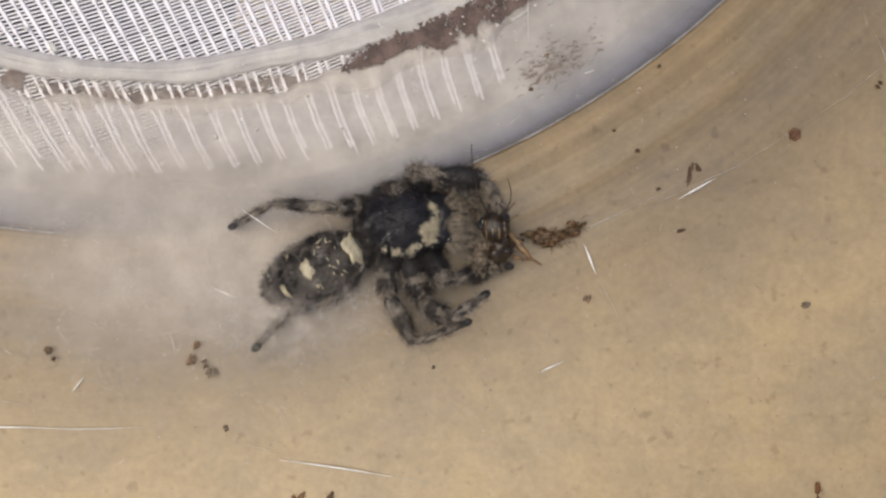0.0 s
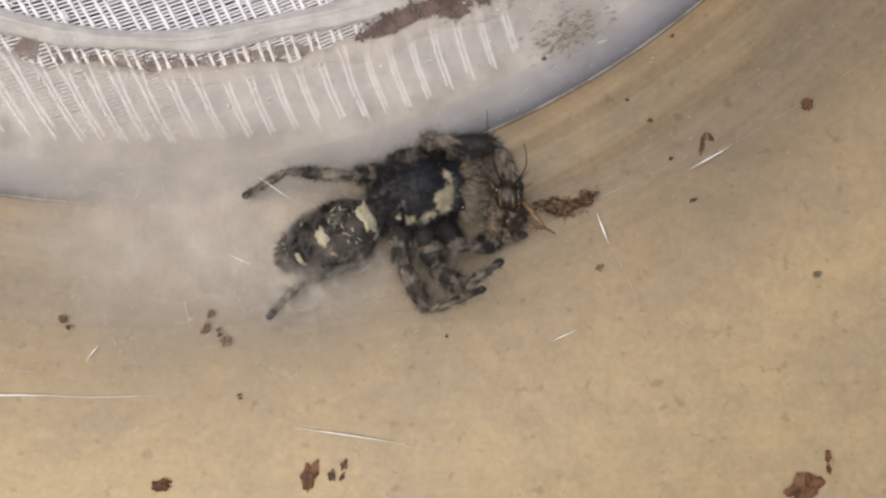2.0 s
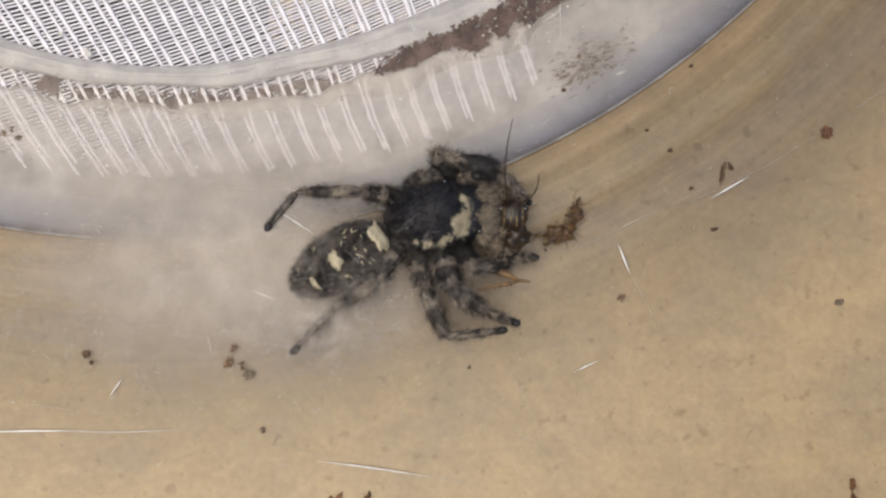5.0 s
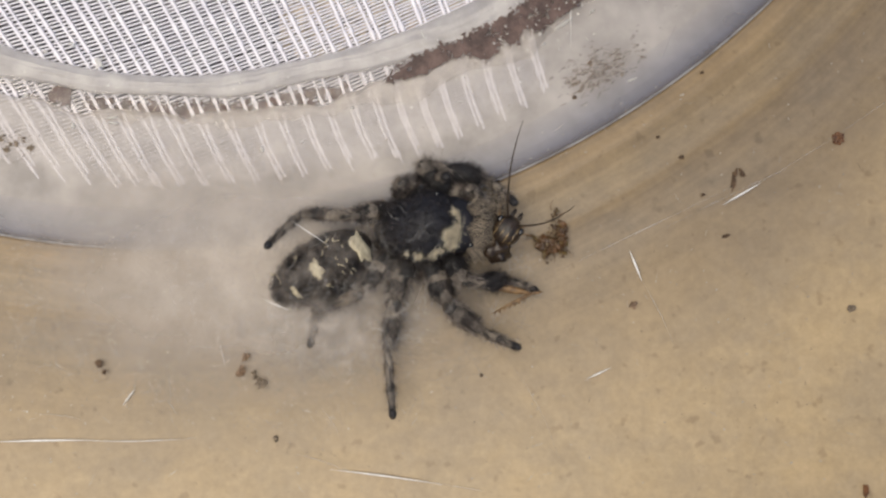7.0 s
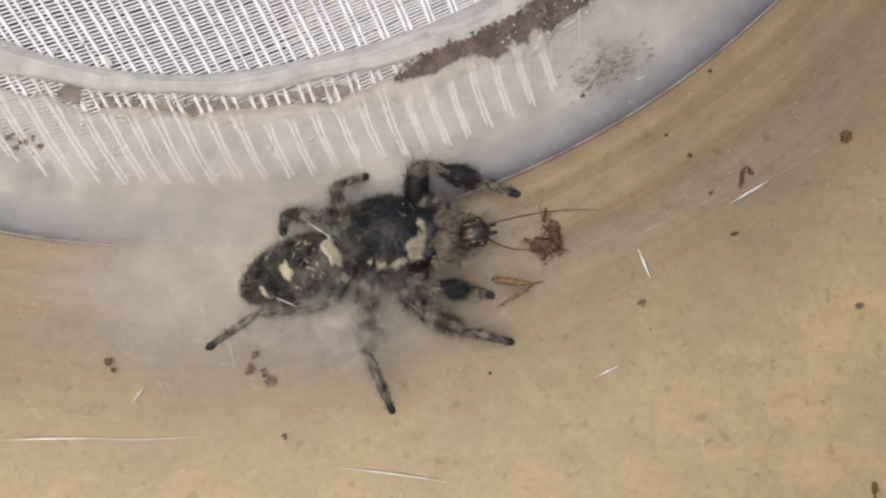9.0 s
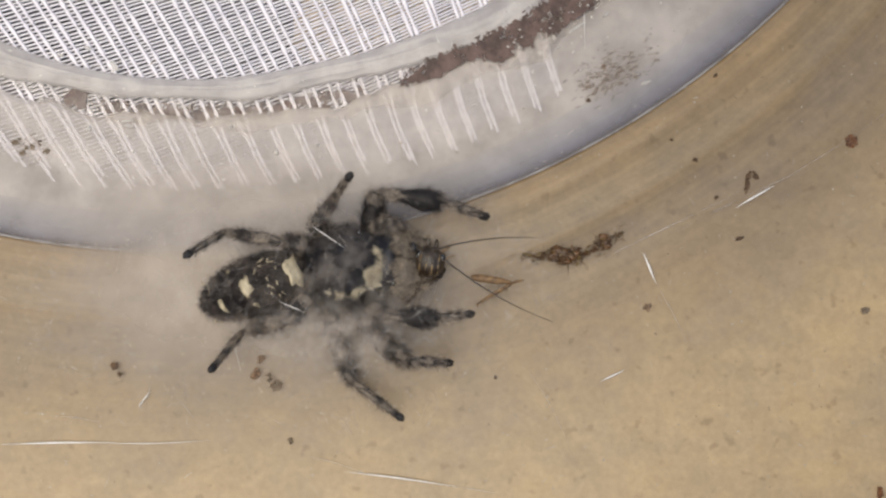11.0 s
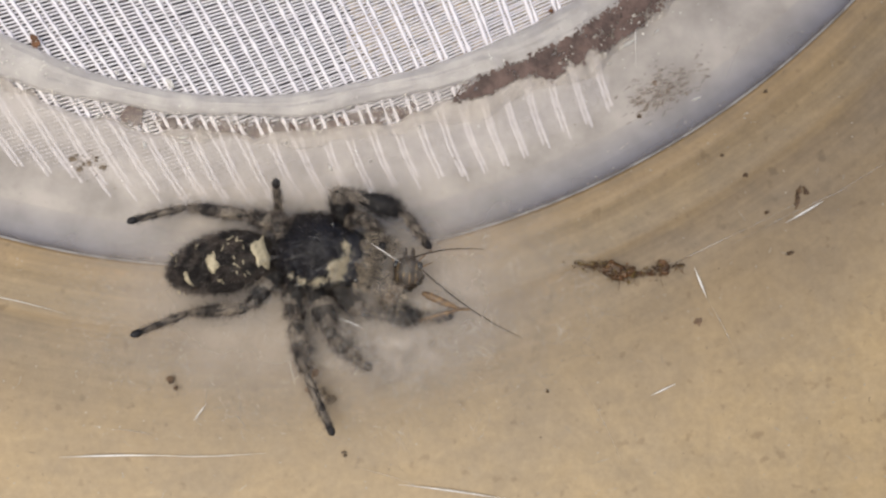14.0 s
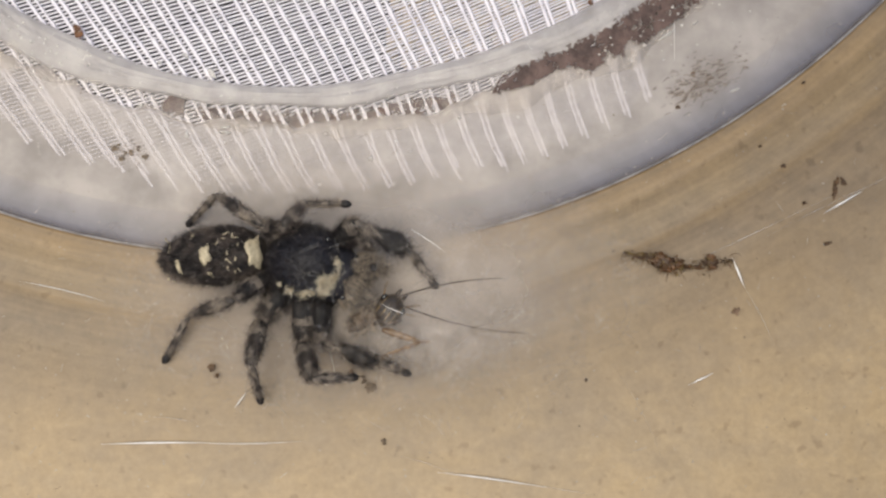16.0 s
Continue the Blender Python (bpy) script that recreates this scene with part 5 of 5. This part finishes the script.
    spider_at(16.0, -17.07, 0.34, -20, 25, -0.25, -0.1)
    stride('left_first', 0.0, -1.60, 4.30, 2.50, 3.75, 3.60, 1.60)
    stride('left_first', 3.5, -1.60, 4.30, 2.50, 3.75, 3.60, 1.60)
    stride('left_first', 4.0, -2.65, 4.86, 1.53, 4.01, 3.29, 2.22)
    stride('left_first', 4.5, -2.70, 5.37, 1.48, 4.49, 3.25, 2.63)
    stride('left_first', 5.0, -2.44, 5.50, 1.42, 4.27, 3.01, 2.55)
    stride('left_first', 7.5, -4.18, 5.37, -0.66, 4.76, 1.04, 3.36)
    stride('left_first', 8.0, -4.67, 5.00, -1.31, 4.55, 1.05, 3.81)
    stride('left_first', 8.5, -4.54, 5.41, -0.87, 4.32, 1.18, 3.58)
    stride('left_first', 9.0, -4.57, 5.25, -1.04, 4.31, 1.17, 3.41)
    stride('left_first', 11.5, -8.26, 3.83, -4.13, 3.17, -1.89, 2.44)
    stride('left_first', 12.0, -9.04, 4.44, -5.08, 3.11, -3.12, 1.68)
    stride('left_first', 12.5, -10.61, 4.44, -6.97, 3.84, -4.78, 2.79)
    stride('left_first', 13.0, -10.49, 4.72, -6.18, 3.23, -4.88, 1.23)
    stride('left_first', 13.5, -10.95, 4.74, -7.14, 2.93, -6.04, 0.76)
    stride('left_first', 14.0, -12.55, 4.98, -8.91, 3.84, -7.44, 1.69)
    stride('left_first', 14.5, -13.11, 4.63, -9.47, 2.98, -8.08, 0.97)
    stride('left_first', 15.0, -14.26, 3.93, -10.59, 3.41, -9.02, 1.91)
    stride('left_first', 15.5, -13.77, 3.13, -10.77, 1.46, -8.51, -0.45)
    stride('left_first', 16.0, -14.03, 2.59, -11.01, 0.93, -9.42, -1.30)
    stride('left_third', 0.0, -2.97, 3.19, -1.41, 3.73, 0.20, 3.68)
    stride('left_third', 3.5, -2.97, 3.19, -1.41, 3.73, 0.20, 3.68)
    stride('left_third', 4.0, -2.98, 3.22, -1.38, 3.60, 0.30, 3.40)
    stride('left_third', 4.5, -3.09, 3.63, -1.49, 4.02, 0.19, 3.81)
    stride('left_third', 5.0, -3.25, 3.92, -1.65, 4.30, 0.02, 4.08)
    stride('left_third', 7.5, -5.16, 3.95, -4.22, 4.65, -2.61, 4.58)
    stride('left_third', 8.0, -5.48, 4.06, -4.55, 4.76, -2.94, 4.71)
    stride('left_third', 8.5, -7.60, 2.75, -8.17, 3.45, -7.16, 4.20)
    stride('left_third', 9.0, -8.75, 2.12, -9.48, 4.12, -8.51, 4.49)
    stride('left_third', 11.5, -11.47, 2.44, -10.15, 3.42, -9.17, 4.66)
    stride('left_third', 12.0, -12.26, 3.37, -10.45, 3.86, -9.30, 4.74)
    stride('left_third', 12.5, -13.03, 3.73, -11.55, 4.07, -10.59, 4.64)
    stride('left_third', 13.0, -14.06, 2.84, -15.03, 4.18, -16.08, 5.90)
    stride('left_third', 13.5, -14.53, 2.86, -15.18, 4.21, -16.06, 5.83)
    stride('left_third', 14.0, -15.98, 2.78, -16.31, 3.96, -16.10, 5.72)
    stride('left_third', 14.5, -16.86, 3.08, -16.88, 4.26, -16.16, 5.63)
    stride('left_third', 15.0, -17.04, 3.16, -16.86, 4.34, -16.11, 5.60)
    stride('left_third', 15.5, -16.88, 2.20, -16.53, 3.86, -13.90, 3.72)
    stride('left_third', 16.0, -17.46, 2.14, -17.11, 3.82, -13.80, 3.70)
    stride('left_fourth', 0.0, -5.81, 2.24, -9.62, 2.61, -12.41, 1.19)
    stride('left_fourth', 3.5, -5.81, 2.24, -9.62, 2.61, -12.41, 1.19)
    stride('left_fourth', 4.0, -6.15, 2.59, -10.11, 2.99, -12.05, 1.44)
    stride('left_fourth', 4.5, -6.51, 3.18, -9.83, 3.42, -11.76, 1.82)
    stride('left_fourth', 5.0, -6.59, 3.31, -10.39, 3.41, -11.77, 1.18)
    stride('left_fourth', 7.5, -8.04, 2.41, -10.41, 2.64, -12.86, 0.73)
    stride('left_fourth', 8.0, -8.36, 2.83, -10.57, 2.91, -11.66, 2.18)
    stride('left_fourth', 8.5, -9.20, 2.30, -10.94, 2.68, -12.21, 2.10)
    stride('left_fourth', 9.0, -10.02, 2.30, -11.45, 2.52, -12.39, 2.10)
    stride('left_fourth', 11.5, -13.41, 1.19, -17.01, 1.89, -18.98, 0.10)
    stride('left_fourth', 12.0, -13.89, 2.11, -17.50, 2.66, -18.47, 0.34)
    stride('left_fourth', 12.5, -14.19, 2.14, -17.64, 2.76, -18.26, 0.70)
    stride('left_fourth', 13.0, -14.72, 2.52, -17.68, 3.07, -17.91, 1.59)
    stride('left_fourth', 13.5, -16.31, 3.37, -20.29, 4.13, -24.35, 3.42)
    stride('left_fourth', 14.0, -18.07, 3.78, -21.92, 4.38, -24.88, 3.49)
    stride('left_fourth', 14.5, -18.32, 3.43, -22.17, 4.35, -24.80, 3.39)
    stride('left_fourth', 15.0, -18.50, 2.86, -21.67, 4.32, -24.01, 3.34)
    stride('left_fourth', 15.5, -18.67, 2.88, -21.84, 4.28, -23.84, 3.20)
    stride('left_fourth', 16.0, -19.25, 2.49, -22.27, 4.39, -23.92, 3.15)
    stride('right_first', 0.0, 0.19, -1.86, 2.45, -1.25, 4.02, -0.96)
    stride('right_first', 3.5, 0.19, -1.86, 2.45, -1.25, 4.02, -0.96)
    stride('right_first', 4.0, -0.46, -1.87, 1.84, -1.09, 3.45, -0.61)
    stride('right_first', 4.5, -0.51, -1.30, 1.78, -0.52, 3.56, -0.21)
    stride('right_first', 5.0, -0.28, -1.19, 1.70, -0.58, 3.49, -0.45)
    stride('right_first', 7.5, -1.74, -1.34, 0.87, -1.42, 2.46, -2.67)
    stride('right_first', 8.0, -1.75, -1.56, 0.54, -1.31, 1.44, -3.36)
    stride('right_first', 8.5, -3.21, -1.44, -0.31, -1.84, 0.58, -3.09)
    stride('right_first', 9.0, -4.66, -1.59, -1.78, -1.99, -0.41, -2.25)
    stride('right_first', 11.5, -8.35, -3.04, -4.71, -3.32, -2.91, -2.98)
    stride('right_first', 12.0, -8.83, -2.30, -5.66, -2.91, -4.03, -2.58)
    stride('right_first', 12.5, -9.10, -2.27, -5.76, -2.88, -3.79, -2.88)
    stride('right_first', 13.0, -9.94, -2.05, -6.10, -2.51, -4.43, -2.49)
    stride('right_first', 13.5, -10.09, -2.53, -6.90, -3.14, -5.09, -3.14)
    stride('right_first', 14.0, -11.36, -1.97, -8.18, -2.41, -5.71, -2.39)
    stride('right_first', 14.5, -13.23, -2.81, -10.06, -2.93, -8.13, -2.42)
    stride('right_first', 15.0, -14.04, -3.05, -10.88, -4.17, -9.46, -4.72)
    stride('right_first', 15.5, -15.85, -4.96, -11.70, -5.47, -9.62, -6.39)
    stride('right_first', 16.0, -16.41, -5.35, -11.93, -6.00, -10.34, -6.57)
    stride('right_second', 0.0, -1.23, -3.06, 0.45, -3.90, 2.60, -2.40)
    stride('right_second', 3.5, -1.23, -3.06, 0.45, -3.90, 2.60, -2.40)
    stride('right_second', 4.0, -1.41, -3.20, 0.27, -4.16, 1.94, -4.01)
    stride('right_second', 4.5, -1.47, -2.78, 0.15, -3.91, 2.04, -4.20)
    stride('right_second', 5.0, -1.56, -2.13, 0.38, -3.64, 2.12, -4.11)
    stride('right_second', 7.5, -2.71, -2.60, -0.79, -4.30, 1.42, -5.22)
    stride('right_second', 8.0, -2.72, -2.82, -0.80, -4.19, 1.41, -5.19)
    stride('right_second', 8.5, -3.87, -3.34, -1.32, -4.58, 1.55, -5.20)
    stride('right_second', 9.0, -4.38, -3.67, -1.18, -4.75, 1.55, -5.21)
    stride('right_second', 11.5, -8.38, -4.63, -6.53, -5.74, -4.29, -5.97)
    stride('right_second', 12.0, -8.86, -4.38, -6.52, -5.51, -5.11, -6.60)
    stride('right_second', 12.5, -9.77, -3.87, -7.27, -4.98, -5.02, -6.50)
    stride('right_second', 13.0, -9.96, -3.34, -7.45, -4.95, -5.10, -6.43)
    stride('right_second', 13.5, -11.72, -3.31, -9.56, -5.07, -7.83, -5.63)
    stride('right_second', 14.0, -13.31, -2.75, -12.16, -4.65, -10.83, -5.02)
    stride('right_second', 14.5, -14.21, -3.44, -13.39, -4.86, -11.91, -5.24)
    stride('right_second', 15.0, -15.03, -4.00, -13.88, -5.78, -12.56, -6.78)
    stride('right_second', 15.5, -17.14, -4.29, -16.01, -6.07, -13.53, -5.99)
    stride('right_second', 16.0, -17.38, -4.69, -16.57, -6.29, -14.09, -6.36)
    stride('right_third', 0.0, -3.10, -4.00, -1.60, -5.40, 1.55, -3.95)
    stride('right_third', 3.5, -3.10, -4.00, -1.60, -5.40, 1.55, -3.95)
    stride('right_third', 4.0, -2.85, -4.40, -1.41, -5.45, 1.27, -4.61)
    stride('right_third', 4.5, -2.75, -4.30, -1.48, -5.35, 1.37, -4.53)
    stride('right_third', 5.0, -2.99, -3.07, -1.90, -5.08, 1.45, -4.44)
    stride('right_third', 7.5, -6.20, -2.55, -6.47, -5.19, -6.82, -9.05)
    stride('right_third', 8.0, -6.69, -2.44, -6.47, -4.43, -6.13, -7.58)
    stride('right_third', 8.5, -7.37, -3.29, -7.00, -5.31, -6.10, -8.51)
    stride('right_third', 9.0, -7.87, -3.30, -7.50, -5.31, -6.19, -8.91)
    stride('right_third', 11.5, -10.46, -5.24, -9.16, -7.00, -6.01, -8.80)
    stride('right_third', 12.0, -10.95, -4.66, -9.32, -6.77, -6.15, -8.83)
    stride('right_third', 12.5, -13.47, -3.81, -13.51, -6.21, -13.23, -9.32)
    stride('right_third', 13.0, -13.84, -3.61, -13.54, -6.34, -13.16, -9.47)
    stride('right_third', 13.5, -14.30, -3.60, -14.01, -6.32, -13.13, -9.34)
    stride('right_third', 14.0, -15.42, -3.36, -14.65, -6.42, -13.16, -9.39)
    stride('right_third', 14.5, -16.48, -3.73, -15.39, -6.47, -13.17, -9.36)
    stride('right_third', 15.0, -16.98, -3.97, -16.04, -6.74, -13.38, -9.25)
    stride('right_third', 15.5, -19.73, -2.96, -19.97, -4.69, -20.05, -7.34)
    stride('right_third', 16.0, -20.30, -3.68, -20.05, -5.42, -20.10, -8.07)
    stride('right_fourth', 0.0, -5.65, -2.49, -8.01, -3.34, -10.58, -5.67)
    stride('right_fourth', 3.5, -5.65, -2.49, -8.01, -3.34, -10.58, -5.67)
    stride('right_fourth', 4.0, -5.86, -2.49, -8.36, -3.65, -10.81, -5.57)
    stride('right_fourth', 4.5, -5.28, -2.06, -8.42, -3.37, -10.64, -5.63)
    stride('right_fourth', 5.0, -5.68, -1.78, -8.51, -3.40, -10.74, -5.83)
    stride('right_fourth', 7.5, -7.47, -1.89, -9.84, -2.72, -10.43, -4.65)
    stride('right_fourth', 8.0, -8.12, -2.58, -12.77, -3.69, -17.63, -6.34)
    stride('right_fourth', 8.5, -9.27, -2.63, -13.61, -2.95, -16.66, -5.03)
    stride('right_fourth', 9.0, -9.77, -2.63, -13.47, -2.96, -16.50, -4.96)
    stride('right_fourth', 11.5, -13.15, -3.29, -15.63, -3.99, -16.37, -5.81)
    stride('right_fourth', 12.0, -13.64, -2.70, -15.97, -3.73, -16.37, -5.58)
    stride('right_fourth', 12.5, -14.26, -2.68, -16.35, -3.55, -16.32, -5.57)
    stride('right_fourth', 13.0, -16.40, -2.29, -20.90, -3.12, -24.95, -3.56)
    stride('right_fourth', 13.5, -16.87, -2.11, -21.05, -2.44, -24.09, -2.70)
    stride('right_fourth', 14.0, -17.82, -1.55, -21.68, -1.88, -24.22, -2.97)
    stride('right_fourth', 14.5, -18.72, -1.59, -22.28, -2.58, -24.67, -3.76)
    stride('right_fourth', 15.0, -19.22, -1.67, -22.94, -2.84, -25.05, -4.32)
    stride('right_fourth', 15.5, -20.04, -1.98, -23.27, -2.66, -25.25, -4.54)
    stride('right_fourth', 16.0, -20.93, -1.72, -24.18, -2.72, -25.31, -4.43)
    cricket_at(0.0, 2.95, 1.35, 95, 10, 53, 6, 76, -2.18, -2.00, -125)
    cricket_at(3.5, 2.95, 1.35, 95, 10, 53, 6, 76, -2.18, -2.00, -125)
    cricket_at(4.0, 2.15, 1.16, 97, 4, 51, -4, 78, -1.85, -2.06, -127)
    cricket_at(4.5, 2.10, 1.73, 97, -3, 52, -20, 78, -1.82, -2.06, -125)
    cricket_at(5.0, 1.97, 2.06, 90, -2, 48, -8, 78, -3.89, -0.41, -98)
    cricket_at(7.5, 0.51, 1.56, 40, 45, 38, -34, 68, -0.96, -3.77, -30)
    cricket_at(8.0, -0.14, 1.55, 20, 65, 41, -8, 68, 1.01, -3.86, -5)
    cricket_at(8.5, -0.92, 1.40, 8, -3, 0, 16, 68, 2.75, -3.72, 2)
    cricket_at(9.0, -1.35, 1.33, 12, -7, 0, -25, 68, 2.64, -3.64, 0)
    cricket_at(11.5, -4.98, -0.07, 95, -95, 19, -121, 0, -1.81, -5.07, -85)
    cricket_at(12.0, -5.60, 0.68, 105, -107, 11, -135, 0, -3.14, -4.96, -93)
    cricket_at(12.5, -6.45, 0.76, 115, -114, 0, -148, 0, -4.26, -4.98, -101)
    cricket_at(13.0, -6.64, 0.78, 112, -112, 0, -146, 0, -3.94, -5.32, -104)
    cricket_at(13.5, -7.50, 0.22, 100, -91, 51, -129, 0, -2.91, -2.44, -100)
    cricket_at(14.0, -8.72, 0.49, 85, -80, 44, -119, 0, -2.13, -3.20, -90)
    cricket_at(14.5, -9.18, -0.15, 70, -63, 24, -99, 0, -1.15, -3.34, -70)
    cricket_at(15.0, -10.81, -0.86, 55, -45, 0, -74, 34, -0.17, -3.48, -55)
    cricket_at(15.5, -11.31, -2.22, 50, -39, 0, -55, 0, 0.12, -2.85, -50)
    cricket_at(16.0, -12.13, -2.36, 50, -42, 0, -61, 0, -0.51, -2.64, -50)
    remnant_at(0.0, 6.61, 0.95, 10, 0.55, 0.1)
    remnant_at(3.5, 6.61, 0.95, 10, 0.55, 0.1)
    remnant_at(4.0, 5.72, 0.77, 14, 0.60, 0.1)
    remnant_at(4.5, 5.67, 1.17, 14, 0.60, 0.1)
    remnant_at(5.0, 5.11, 1.35, 35, 0.50, 0.5)
    remnant_at(7.5, 3.79, 0.98, 30, 0.30, 1.0)
    remnant_at(8.0, 3.78, 1.09, 30, 0.30, 1.0)
    remnant_at(8.5, 3.09, 0.88, 35, 0.30, 1.0)
    remnant_at(9.0, 2.98, 0.87, 40, 0.30, 1.0)
    remnant_at(11.5, 4.44, 0.54, 8, 1.00, 0.1)
    remnant_at(12.0, 4.35, 0.66, 8, 1.00, 0.1)
    remnant_at(12.5, 4.17, 0.88, 6, 1.00, 0.1)
    remnant_at(13.0, 4.13, 0.87, 3, 1.00, 0.1)
    remnant_at(13.5, 4.14, 0.34, -1, 1.00, 0.1)
    remnant_at(14.0, 4.52, 0.33, -2, 1.00, 0.1)
    remnant_at(14.5, 5.24, 0.42, -4, 1.00, 0.1)
    remnant_at(15.0, 5.26, 0.40, -4, 1.00, 0.1)
    remnant_at(15.5, 5.29, 0.34, -5, 1.00, 0.1)
    remnant_at(16.0, 5.14, 0.15, -5, 1.00, 0.1)
    for t, m in body:
        q = [m @ Vector((v[0] * MM, v[1] * MM, 0)) / MM for v in (((3.0, 1.9), (4.3, 0.6), (4.6, -0.6)) if t < 10 else ((2.4, 2.5), (3.4, 1.9), (3.9, 0.9)))]
        stride("left_second", t, q[0].x, q[0].y, q[1].x, q[1].y, q[2].x, q[2].y)
    walk(spider, body)
    walk(abdomen, bend)
    for n, trio in LEG_PARTS.items():
        for part_ob, rows in zip(trio, limbs[n]):
            walk(part_ob, rows)
    walk(cricket, prey)
    walk(antenna_a, feeler_a)
    walk(antenna_b, feeler_b)
    walk(hind_leg, kick)
    walk(thorax, sink)
    walk(remnant, rest)
    for shred, rows in zip(shreds, spread):
        walk(shred, rows)


motions()
